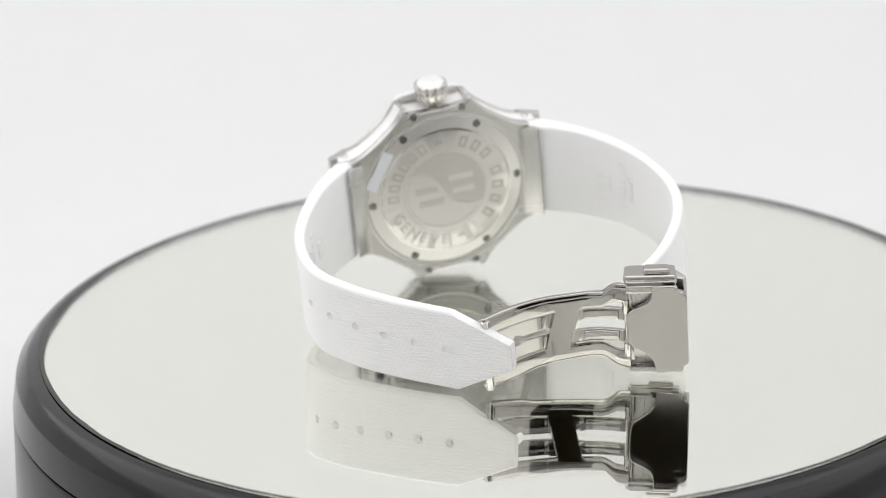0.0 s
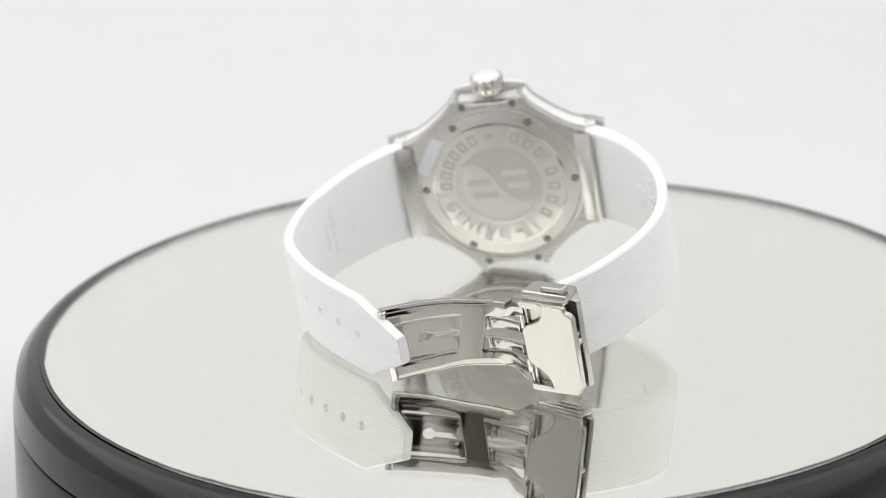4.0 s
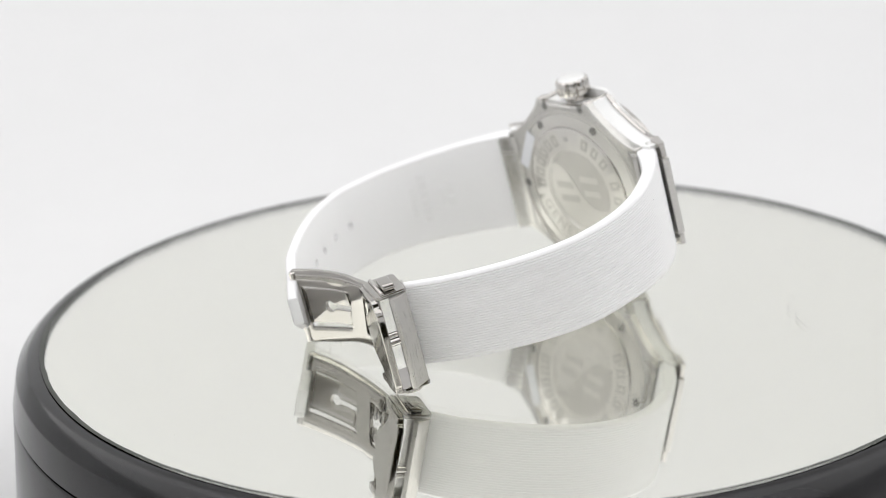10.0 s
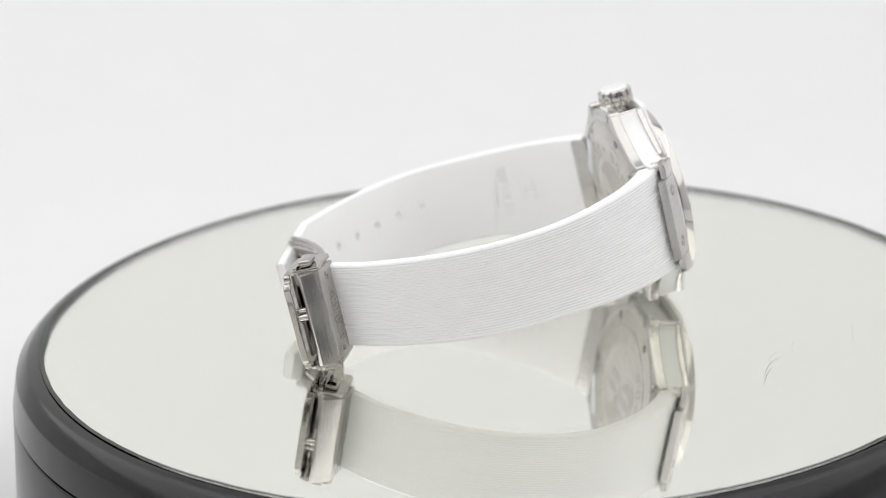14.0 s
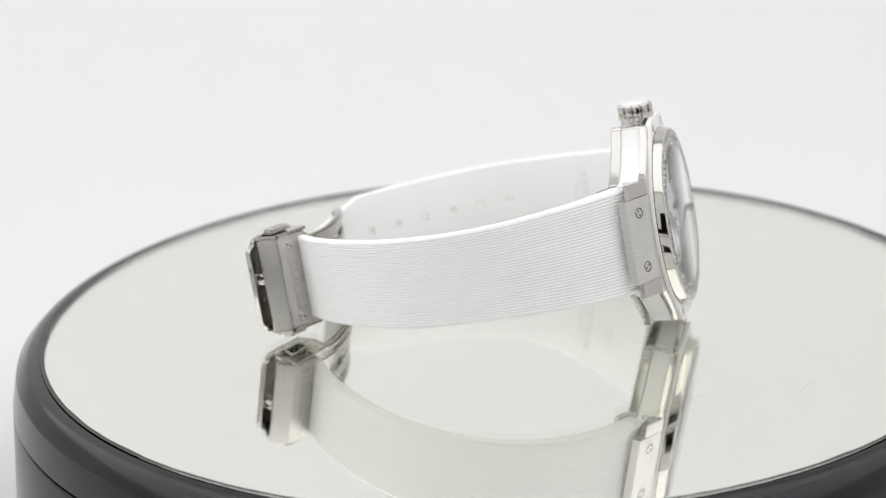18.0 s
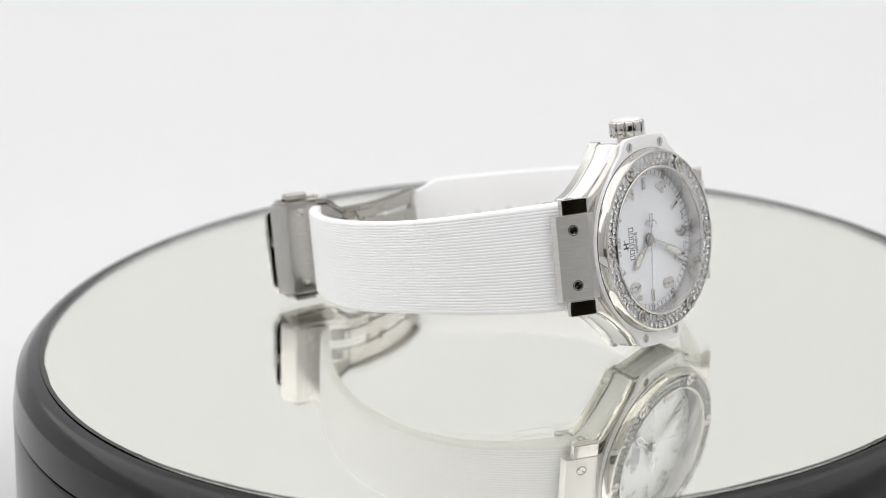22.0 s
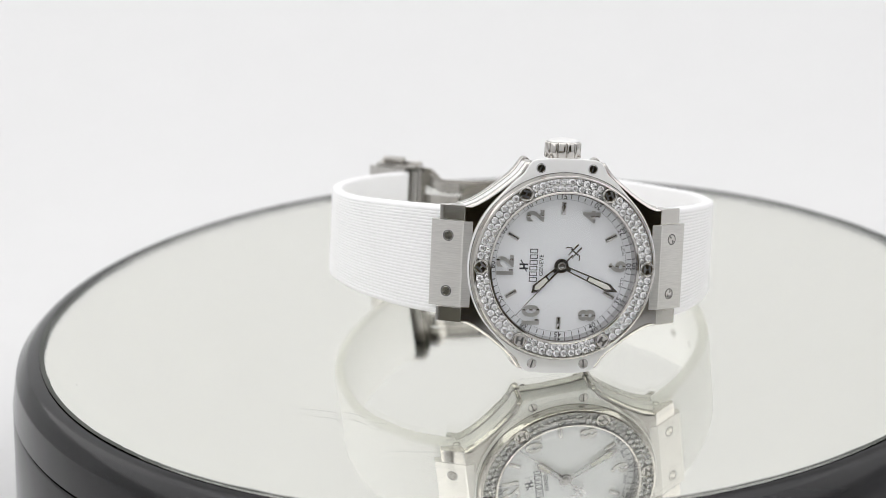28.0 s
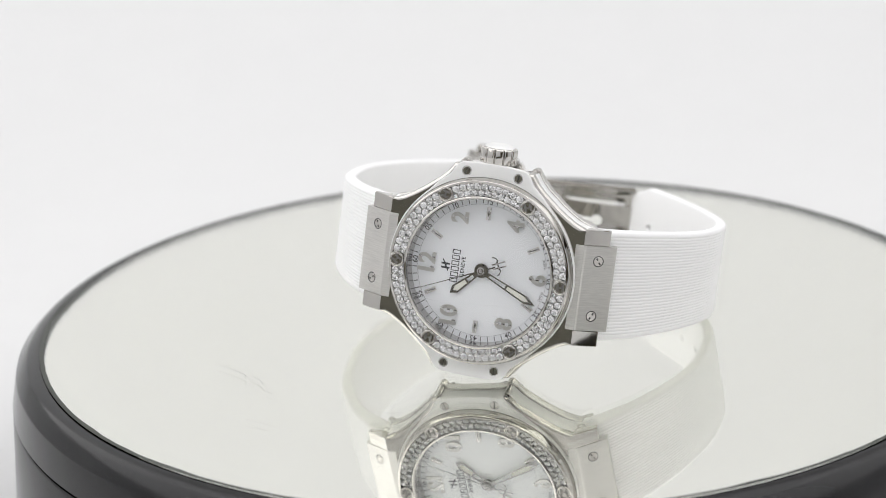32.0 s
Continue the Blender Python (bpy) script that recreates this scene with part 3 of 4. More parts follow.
def pointer_arm(length, wide, tail):
    """An open baton pointer along +x: frame, lume in its outer half."""
    outer = [(tail, -wide * 0.55), (length * 0.84, -wide), (length, 0), (length * 0.84, wide), (tail, wide * 0.55)]
    bm = bmesh.new()
    inner = [(tail + 1.2, -wide * 0.3), (length * 0.80, -wide * 0.62), (length * 0.89, 0), (length * 0.80, wide * 0.62), (tail + 1.2, wide * 0.3)]
    o0 = [bm.verts.new((x, y, -0.07)) for x, y in outer]
    o1 = [bm.verts.new((x, y, 0.05)) for x, y in outer]
    i0 = [bm.verts.new((x, y, -0.07)) for x, y in inner]
    i1 = [bm.verts.new((x, y, 0.05)) for x, y in inner]
    n = len(outer)
    for k in range(n):
        j = (k + 1) % n
        bm.faces.new((o0[k], o0[j], o1[j], o1[k]))
        bm.faces.new((i0[k], i0[j], i1[j], i1[k]))
        bm.faces.new((o1[k], o1[j], i1[j], i1[k]))
        bm.faces.new((o0[k], o0[j], i0[j], i0[k]))
    m0, w0 = length * 0.48, wide * 0.30 + (wide * 0.32) * 0.45
    lume = prism([(m0, -w0), (length * 0.80, -wide * 0.6), (length * 0.885, 0), (length * 0.80, wide * 0.6), (m0, w0)], -0.05, 0.02, 2, 0)
    bridge = box(m0 - 0.35, m0, -w0, w0, -0.06, 0.05, 0)
    return merge(bm, bridge), lume


def rot(z, deg):
    return Matrix.Translation((0, 0, z * M3)) @ Matrix.Rotation(radians(deg), 4, "Z")


frame_bm, lume_bm = pointer_arm(8.3, 0.95, 0.9)
hour_pointer = part("hour_pointer", merge(frame_bm, lathe([(0.6, -0.07), (1.5, -0.07), (1.5, 0.07), (0.6, 0.07)], 40)), POINTER, watch, "dark polished hour pointer", rot(-2.95, -137.0))
part("lume", lume_bm, LUME, hour_pointer, "cream luminous filling")
frame_bm, lume_bm = pointer_arm(13.2, 0.85, 0.9)
minute_pointer = part("minute_pointer", merge(frame_bm, lathe([(0.6, -0.07), (1.25, -0.07), (1.25, 0.07), (0.6, 0.07)], 40)), POINTER, watch, "dark polished minute pointer", rot(-2.65, -24.0))
part("lume", lume_bm, LUME, minute_pointer, "cream luminous filling")
tail = merge(box(-3.2, -0.7, -0.14, 0.14, -0.05, 0.05, 0), box(-5.6, -2.6, -0.78, -0.46, -0.05, 0.05, 0.02), box(-5.6, -2.6, 0.16, 0.48, -0.05, 0.05, 0.02),
             moved(box(-0.95, 0.95, -0.13, 0.13, -0.04, 0.04, 0), Matrix.Translation((-3.9, -0.15, 0)) @ Matrix.Rotation(radians(90), 4, "Z")))
swish = []
for sgn in (1, -1):
    pts = spline([(-3.9, sgn * 0.5 - 0.15, 0), (-4.1, sgn * 1.1 - 0.15, 0), (-3.7, sgn * 1.7 - 0.15, 0), (-3.2, sgn * 1.95 - 0.15, 0)], 4)
    for p, q in zip(pts, pts[1:]):
        d = q - p
        swish.append(moved(box(-0.02, d.length + 0.02, -0.09, 0.09, -0.04, 0.04, 0), Matrix.Translation(p) @ Matrix.Rotation(math.atan2(d.y, d.x), 4, "Z")))
needle = prism([(-0.5, -0.13), (13.9, -0.05), (13.9, 0.05), (-0.5, 0.13)], -0.05, 0.05, 2, 0)
second_pointer = part("second_pointer", merge(needle, tail, drum(0.8, -0.12, 0.16, 32, 0.1), lathe([(0.42, 0.14), (0.58, 0.14), (0.58, 0.24), (0.42, 0.24)], 32), drum(0.25, 0.1, 0.3, 16, 0.05), *swish), POINTER, watch,
                      "thin dark second pointer with an emblem tail", rot(-2.4, -132.0))

# crown on the flank
lobes = []
for k in range(192):
    a = 2 * math.pi * k / 192
    s = min(1.0, abs(math.sin(6 * a)) / 0.5)
    lobes.append((3.38 + 0.40 * s * s * (3 - 2 * s), a))


def crown_mesh():
    bm = bmesh.new()
    rings = []
    for y, f, plain in ((0.0, 0.97, 0.0), (0.15, 1.0, 0.0), (2.95, 1.0, 0.0), (3.18, 0.97, 0.0), (3.32, 0.91, 0.5), (3.45, 0.6, 1.0)):
        rings.append([bm.verts.new(((r * (1 - plain) + 3.72 * plain) * f * math.sin(a), y, (r * (1 - plain) + 3.72 * plain) * f * math.cos(a))) for r, a in lobes])
    for a, b in zip(rings, rings[1:]):
        for k in range(len(a)):
            bm.faces.new((a[k], a[(k + 1) % len(a)], b[(k + 1) % len(a)], b[k]))
    bm.faces.new(rings[0])
    bm.faces.new(rings[-1])
    return bm


crown = part("crown", moved(crown_mesh(), Matrix.Translation((-0.15, 22.1, -6.25))), POLISH, watch, "fluted polished steel crown", sharp=50)
part("crown_cap", moved(lathe([(3.1, -0.1), (3.1, 0.1), (2.85, 0.38), (2.2, 0.62), (1.2, 0.76), (0, 0.8)], 48, False), Matrix.Translation((-0.15, 25.35, -6.25)) @ Matrix.Rotation(radians(-90), 4, "X")), CAP, crown, "bright satin crown top")
part("stem", moved(drum(2.3, 0, 2.2, 40, 0.3), Matrix.Translation((-0.15, 20.2, -6.25)) @ Matrix.Rotation(radians(-90), 4, "X")), POLISH, crown)

# lugs: a brushed middle plate between two polished corner blocks, sloping back to the strap
SLOPE = 0.60


def front_z(x):
    return -3.05 - SLOPE * (abs(x) - 21.0)


for sx in (-1, 1):
    prof = [(18.9, -2.76), (20.8, -2.79), (21.1, front_z(21.1)), (26.7, front_z(26.7)), (26.45, front_z(26.7) - 1.75), (22.0, front_z(22.0) - 2.3), (18.9, -5.2)]
    plate = part("lug_plate", prism([(sx * x, z) for x, z in prof], -8.85, 8.85, 1, 0.1, 2), BRUSH_Y, watch, "brushed steel lug plate with two screws", sharp=12)
    for sy in (1, -1):
        prof2 = [(20.55, -2.76), (25.3, front_z(25.3) - 0.1), (25.1, front_z(25.3) - 1.25), (22.5, front_z(22.5) - 2.4), (20.55, -5.3)]
        part("lug_corner", prism([(sx * x, z) for x, z in prof2], sy * 8.92, sy * 12.1, 1, 0.14, 2), POLISH, watch, "polished steel lug corner", sharp=12)
        tilt = math.degrees(math.atan(SLOPE))
        turn = (35, 110, 60, 125)[(sx > 0) * 2 + (sy > 0)]
        screw(mmpose(sx * 23.6, sy * 5.72, front_z(23.6) + 0.03, 0, sx * tilt, 0), 0.98, 0.6, TWO, turn, plate)
        ring_at = mmpose(sx * 23.6, sy * 5.72, front_z(23.6) + 0.012, 0, sx * tilt, 0)
        # Flush dark ring; its colour gives the shade of a countersink.
        part("countersink_shade", lathe([(0.95, -0.2), (1.14, -0.2), (1.14, 0.02), (0.95, 0.02)], 40), RECESS_SHADE, plate, "", ring_at)
        boss = box(18.6, 23.4, min(sy * 10.6, sy * 11.9), max(sy * 10.6, sy * 11.9), -8.45, -5.2, 0.3, 3)
        part("boss", moved(boss, Matrix.Diagonal((sx, 1, 1, 1))), RESIN, watch, "white boss with a pin hole")
        hole = moved(lathe([(0.5, -0.1), (0.85, -0.1), (0.85, 0.05), (0.75, 0.08), (0.5, -0.02)], 24), Matrix.Translation((sx * 21.6, sy * 11.92, -6.7)) @ Matrix.Rotation(radians(-90 * sy), 4, "X"))
        part("bore", hole, ETCH, watch)
    wing = [(18.6, -9.4), (20.9, -9.6), (22.9, -12.3), (22.4, -13.1), (21.2, -12.3), (19.5, -11.1), (18.6, -10.9)]
    part("back_wing", prism([(sx * x, z) for x, z in wing], -11.2, 11.2, 1, 0.12, 2), BACKSTEEL, watch, "satin steel wing behind the strap")

# case back: satin rim with screws, bright raised ring of letter bars, emblem in the middle
back = part("case_back", lathe([(0, -10.0), (19.3, -10.0), (19.3, -10.78), (19.0, -10.95), (18.75, -10.95), (18.7, -10.6), (18.55, -10.6), (18.5, -10.72), (15.6, -11.12), (15.4, -10.98), (15.2, -10.98), (15.1, -11.2), (9.95, -11.2), (9.8, -11.06), (0, -11.06)], 160, False),
            RINGSTEEL, watch, "circular-brushed steel case back with engraved ring", sharp=9)
for k in range(6):
    a = radians(60 * k)
    screw(mmpose(17.3 * math.cos(a), 17.3 * math.sin(a), -10.99, 180), 1.0, 0.6, TWO, 35 * k, back, SCREWSTEEL)
part("step_ring", lathe([(15.1, -11.0), (15.62, -11.0), (15.62, -11.08), (15.45, -11.15), (15.1, -11.24)], 128), POLISH, back, "bright polished step")
# Dark colour laid into the groove to strengthen its shade.
part("groove_shade", lathe([(18.5, -10.5), (18.78, -10.5), (18.78, -10.66), (18.5, -10.66)], 128), RECESS_SHADE, back, "dark ring that deepens the shade in the back groove")
part("disc", lathe([(15.05, -11.0), (15.05, -11.2), (15.0, -11.235), (9.95, -11.235), (9.85, -11.1), (0, -11.1)], 128, False), DISC, back, "bright satin raised disc")


def on_back(deg, r, z, way=1):
    """Letters on the back: tops to the rim and read towards growing angles, or both turned about."""
    a = radians(deg)
    m = Matrix(((-way * math.sin(a), way * math.cos(a), 0), (way * math.cos(a), way * math.sin(a), 0), (0, 0, -1))).transposed().to_4x4()
    m.translation = (r * math.cos(a), r * math.sin(a), z)
    return m


for start, count, step in ((114, 3, 15.0), (169, 4, 17.0), (3, 6, 13.0)):
    for k in range(count):
        part("letter_bar", moved(glyph_block(-1.0, 1.0, -1.4, 1.4, 0.66, -0.02, 0.05), on_back(start + k * step, 12.5, -11.2)), ETCHED, back, "engraved block of writing")
for k, letter in enumerate("GENEVE"):
    part("letter", moved(lettering(letter, 2.7, 0.03, 0.04), on_back(338 - k * 12.5, 12.5, -11.23, -1)), ETCHED, back, "engraved letter")
for a in (87, 258):
    at = Matrix.Rotation(radians(a), 4, "Z") @ Matrix.Translation((12.5, 0, -11.21))
    part("letter_bar", merge(moved(box(-0.5, 0.5, -0.7, -0.1, -0.05, 0.02, 0), at), moved(box(-0.5, 0.5, 0.1, 0.7, -0.05, 0.02, 0), at)), ETCH, back)
wave = spline([(8.6, 4.6, 0), (6.4, 5.7, 0), (4.2, 4.9, 0), (2.2, 2.6, 0), (0.2, -0.9, 0), (-2.2, -3.6, 0), (-5.0, -4.8, 0), (-8.4, -4.9, 0)], 6)
arc_a, arc_b = math.atan2(-4.9, -8.4), math.atan2(4.6, 8.6)
sector = [(p.x, p.y) for p in wave] + [(9.6 * math.cos(arc_a + (arc_b - arc_a - 2 * math.pi) * k / 30), 9.6 * math.sin(arc_a + (arc_b - arc_a - 2 * math.pi) * k / 30)) for k in range(0, 31)]
part("emblem_field", prism(sector, -11.13, -11.0, 2, 0), DARKETCH, back, "darker etched half of the emblem")
for x0, x1, y0, y1, metal in ((1.9, 7.2, 0.1, 1.6, DARKETCH), (0.7, 6.6, -3.2, -1.7, DARKETCH), (-6.8, -0.9, 2.1, 3.6, DISC), (-6.8, -1.6, -1.2, 0.3, DISC)):
    part("emblem_bar", box(x0, x1, y0, y1, -11.18, -11.0, 0), metal, back)
ribbon = []
for p, q in zip(wave, wave[1:]):
    d = q - p
    ribbon.append(moved(box(-0.05, d.length + 0.05, -0.42, 0.42, -11.22, -11.0, 0), Matrix.Translation((p.x, p.y, 0)) @ Matrix.Rotation(math.atan2(d.y, d.x), 4, "Z")))
part("ribbon", merge(*ribbon), DISC, back, "raised curved line of the emblem")
part("emblem_circle", lathe([(9.0, -11.0), (9.0, -11.15), (9.3, -11.15), (9.3, -11.0)], 96), DARKETCH, back)
label_at = Matrix.Translation((15.0, 8.4, -11.13)) @ Matrix.Rotation(radians(-59), 4, "Z")
part("sticker", moved(box(-4.9, 4.9, -1.35, 1.35, -0.03, 0.12, 0.02), label_at), STICKER, back, "blank white sticker on the steel")

# ---- strap ----
def strap_mesh(ctrl, ytop, ybot, thick, ribs, tip=None):
    """Outer line (x, z) with the edge heights and thickness along it; ribs run lengthwise on the outside."""
    line = spline([(x, 0, z) for x, z in ctrl], 12)
    body = len(line) - 1
    ends = []
    if tip:
        a, b = line[-1], Vector((tip[0], 0, tip[1]))
        for k in range(1, 15):
            line.append(a.lerp(b, k / 14))
            ends.append(k / 14)
    bm = bmesh.new()
    rows = []
    for i, p in enumerate(line):
        d = (line[min(i + 1, len(line) - 1)] - line[max(i - 1, 0)]).normalized()
        out = Vector((-d.z, 0, d.x)) * (-1 if ctrl[0][0] < 0 else 1)
        s = min(i / body, 1.0)
        k = ends[i - body - 1] if i > body else 0.0
        top, bot = ytop(s), ybot(s)
        mid = (top + bot) / 2
        if tip:
            t0, b0 = top + (tip[2] - top) * k, bot + (tip[3] - bot) * k
        else:
            t0, b0 = top, bot
        th = thick(s)
        c = 0.42
        sec = []
        for j in range(ribs):
            for f, h in ((0.0, -0.12), (0.2, -0.025), (0.5, 0.0), (0.8, -0.025)):
                v = (j + f) / ribs
                y = top - c + (bot - top + 2 * c) * v
                sec.append((max(min(y, t0 - c * 0.5), b0 + c * 0.5), h))
        sec += [(b0 + c, -0.13), (b0 + 0.15, -0.22), (b0, -0.55), (b0, -th + 0.5), (b0 + 0.16, -th + 0.14), (b0 + 0.55, -th),
                (mid, -th), (t0 - 0.55, -th), (t0 - 0.16, -th + 0.14), (t0, -th + 0.5), (t0, -0.55), (t0 - 0.15, -0.22)]
        rows.append([bm.verts.new(p + out * h + Vector((0, y, 0))) for y, h in sec])
    n = len(rows[0])
    for a, b in zip(rows, rows[1:]):
        for j in range(n):
            bm.faces.new((a[j], a[(j + 1) % n], b[(j + 1) % n], b[j]))
    bm.faces.new(rows[0])
    bm.faces.new(rows[-1])
    bmesh.ops.recalc_face_normals(bm, faces=bm.faces)
    return bm, line, body


def ease(s, pairs):
    for (a, u), (b, v) in zip(pairs, pairs[1:]):
        if s <= b:
            t = (s - a) / (b - a)
            t = t * t * (3 - 2 * t)
            return u + (v - u) * t
    return pairs[-1][1]


LINE_A = [(-21.2, -5.9), (-25.4, -8.5), (-32.55, -16.4), (-38.6, -26.7), (-41.4, -37.9), (-41.4, -50.1), (-37.2, -62.0), (-29.1, -73.4), (-20.9, -80.6)]
LINE_B = [(21.2, -5.9), (25.4, -8.7), (32.0, -16.3), (37.9, -25.8), (41.7, -36.6), (41.9, -48.7), (37.1, -59.2), (29.7, -69.0), (20.6, -78.6)]
THICK = lambda s: ease(s, [(0, 3.9), (0.07, 4.5), (0.28, 2.9), (0.5, 2.3), (1, 2.2)])
bm_a, line_a, _ = strap_mesh(LINE_A, lambda s: ease(s, [(0, 11.4), (0.12, 11.2), (0.55, 9.95), (1, 10.2)]), lambda s: ease(s, [(0, -11.4), (0.12, -11.0), (0.55, -9.25), (1, -7.95)]), THICK, 32)
strap_a = part("strap", bm_a, RUBBER, watch, "ribbed white rubber strap half that ends in the clasp", sharp=50, recalc=False)
bm_b, line_b, body_b = strap_mesh(LINE_B, lambda s: ease(s, [(0, 11.5), (0.12, 11.4), (0.55, 10.35), (1, 10.6)]), lambda s: ease(s, [(0, -11.5), (0.12, -11.3), (0.55, -9.5), (1, -8.1)]), THICK, 32, (11.0, -87.2, 5.2, -1.0))


def punched(bm, line, first, gap, count, y):
    """Cut round holes through the strap."""
    me = bpy.data.meshes.new("uncut")
    bm.to_mesh(me)
    bm.free()
    ob = bpy.data.objects.new("uncut", me)
    cut = bmesh.new()
    lengths = [0.0]
    for p, q in zip(line, line[1:]):
        lengths.append(lengths[-1] + (q - p).length)
    for k in range(count):
        d = first - k * gap
        i = max(j for j in range(len(lengths)) if lengths[j] <= d)
        p = line[i].lerp(line[i + 1], (d - lengths[i]) / (lengths[i + 1] - lengths[i]))
        t = (line[i + 1] - line[i]).normalized()
        out = Vector((-t.z, 0, t.x))
        m = Matrix.Translation(p + Vector((0, y, 0))) @ out.to_track_quat("Z", "Y").to_matrix().to_4x4()
        bmesh.ops.create_cone(cut, cap_ends=True, segments=24, radius1=0.95, radius2=0.95, depth=9, matrix=m)
    cme = bpy.data.meshes.new("cutter")
    cut.to_mesh(cme)
    cut.free()
    cob = bpy.data.objects.new("cutter", cme)
    scene.collection.objects.link(ob)
    scene.collection.objects.link(cob)
    mod = ob.modifiers.new("cut", "BOOLEAN")
    mod.operation, mod.object, mod.solver = "DIFFERENCE", cob, "FAST"
    bpy.context.view_layer.update()
    res = bpy.data.meshes.new_from_object(ob.evaluated_get(bpy.context.evaluated_depsgraph_get()))
    out = bmesh.new()
    out.from_mesh(res)
    for o in (ob, cob):
        bpy.data.objects.remove(o)
    for m_ in (me, cme, res):
        bpy.data.meshes.remove(m_)
    return out


total_b = sum((q - p).length for p, q in zip(line_b[:body_b], line_b[1:body_b + 1]))
strap_b = part("strap", punched(bm_b, line_b, total_b - 1.6, 7.35, 6, 1.6), RUBBER, watch, "ribbed white rubber strap half with a row of holes and a cut tip", sharp=50, recalc=False)

# raised emblem and letter bars inside each strap half, as plain bars
for line, sx, host in ((line_a, -1, strap_a), (line_b, 1, strap_b)):
    for idx, spans in ((30, ((-2.6, -0.3), (0.3, 2.6))), (32, ((-2.0, 2.0),)), (37, tuple((-5.2 + 2.1 * k, -3.8 + 2.1 * k) for k in range(6))), (40, tuple((-3.0 + 1.2 * k, -2.2 + 1.2 * k) for k in range(6)))):
        p = line[idx]
        t = (line[idx + 1] - line[idx - 1]).normalized()
        out = Vector((-t.z, 0, t.x)) * sx
        s = idx / (len(line_a) - 1)
        q = p - out * (THICK(s if sx < 0 else idx / body_b) + 0.02)
        m = Matrix.Translation(q) @ Matrix((t, (0, 1, 0), t.cross(Vector((0, 1, 0))))).transposed().to_4x4()
        for y0, y1 in spans:
            w = 0.95 if idx != 40 else 0.5
            part("raised_bar", moved(box(-w, w, y0, y1, -0.22, 0.22, 0.08), m), RAISED, host)

# small dark specks on the rubber
for x, y, z in ((-38.6, 7.6, -23.9), (-41.9, 6.6, -51.0)):
    spot = bmesh.new()
    bmesh.ops.create_icosphere(spot, subdivisions=1, radius=0.09, matrix=Matrix.Translation((x, y, z)))
    part("speck", spot, DUST, strap_a, "dark speck")

# ---- folding clasp ----
clasp = part("clasp", prism([(-20.6, -79.0), (-26.5, -82.9), (-27.5, -87.0), (-26.6, -87.5), (-19.2, -82.6)], -8.9, 10.95, 1, 0.2, 2), BRUSH_X, watch, "brushed steel clasp block")
along_in = lambda u, d: (-15.2 - 0.918 * u - 0.397 * d, -85.2 - 0.397 * u + 0.918 * d)
foot = [along_in(u, d) for u, d in ((0, 0), (5.8, 0.05), (9.7, 0.1), (10.2, 1.2), (9.6, 6.3), (9.0, 6.8), (0.2, 6.9), (-0.7, 6.3), (-0.8, 2.0))]
for sy, y0, y1 in ((1, 10.96, 11.75), (-1, -9.85, -8.92)):
    keep_flat(part("cheek", prism(foot, y0, y1, 1, 0.16, 2), CLASPSTEEL, watch, "polished steel clasp cheek"))
    yb = (11.76, 13.3) if sy > 0 else (-11.0, -9.86)
    button = prism([along_in(u, d) for u, d in ((3.3, 2.2), (8.6, 2.2), (8.6, 4.9), (3.3, 4.9))], yb[0], yb[1], 1, 0.7, 5)
    part("push_button", button, CLASPSTEEL, watch, "polished steel push button")
    ry = 11.9 if sy > 0 else -10.0
    part("hinge_pin", moved(drum(0.42, 0, 10, 16, 0.1), 
                            Matrix.Translation((-15.6, ry, -83.4)) @ Vector((-0.91, 0, -0.41)).to_track_quat("Z", "Y").to_matrix().to_4x4()), POLISH, watch)
# screws and plain letter bars on the face that holds the strap
n_face = Vector((-0.551, 0, 0.834))
for y, turn in ((8.95, 60), (-6.9, 70)):
    m = Matrix.Translation(Vector((-24.0, y, -81.22)) * M3) @ n_face.to_track_quat("Z", "Y").to_matrix().to_4x4()
    screw(m, 0.98, 0.4, TWO, turn, clasp)
along = Vector((-0.834, 0, -0.551))
face_m = Matrix.Translation((-23.7, 0, -81.0)) @ Matrix((along, (0, 1, 0), n_face)).transposed().to_4x4()
for y in (-5.0, -3.2, -1.5, 0.2, 2.0, 3.8):
    part("letter_bar", moved(glyph_block(-1.2, 1.2, y - 0.1, y + 1.2, 0.28, -0.05, 0.03), face_m), BACKSTEEL, clasp)
for y in (-2.4, -1.3, -0.2, 0.9, 2.0, 3.0):
    part("letter_bar", moved(box(-2.7, -1.7, y, y + 0.6, -0.05, 0.03, 0.01), face_m), BACKSTEEL, clasp)

# shiny cover plate with two scooped corners, standing off the block on a pin
u_dir = Vector((-0.918, 0, -0.397))
n_dir = Vector((0.397, 0, -0.918))
cover_m = Matrix.Translation((-14.9, 0, -85.4)) @ Matrix((u_dir, (0, 1, 0), u_dir.cross(Vector((0, 1, 0))))).transposed().to_4x4()
cover = [(0.3, 5.2), (1.3, 5.9), (3.0, 6.6), (4.3, 7.4), (5.0, 8.6), (5.2, 10.6), (5.3, 11.2), (9.6, 11.2), (10.3, 10.8), (10.5, 9.9), (11.6, 9.5), (12.2, 8.6), (12.2, -7.0), (11.8, -7.8), (11.2, -8.0), (10.9, -9.3), (5.3, -9.6), (5.2, -8.6),
         (4.9, -6.8), (4.0, -5.4), (2.4, -4.2), (0.8, -3.2), (0.1, -2.0), (0.0, 1.5), (0.0, 4.2)]
cover_plate = part("cover_plate", moved(prism(cover, -0.75, 0.75, 2, 0.62, 6), cover_m), CLASPSTEEL, watch, "mirror-polished clasp cover plate")
keep_flat(cover_plate)
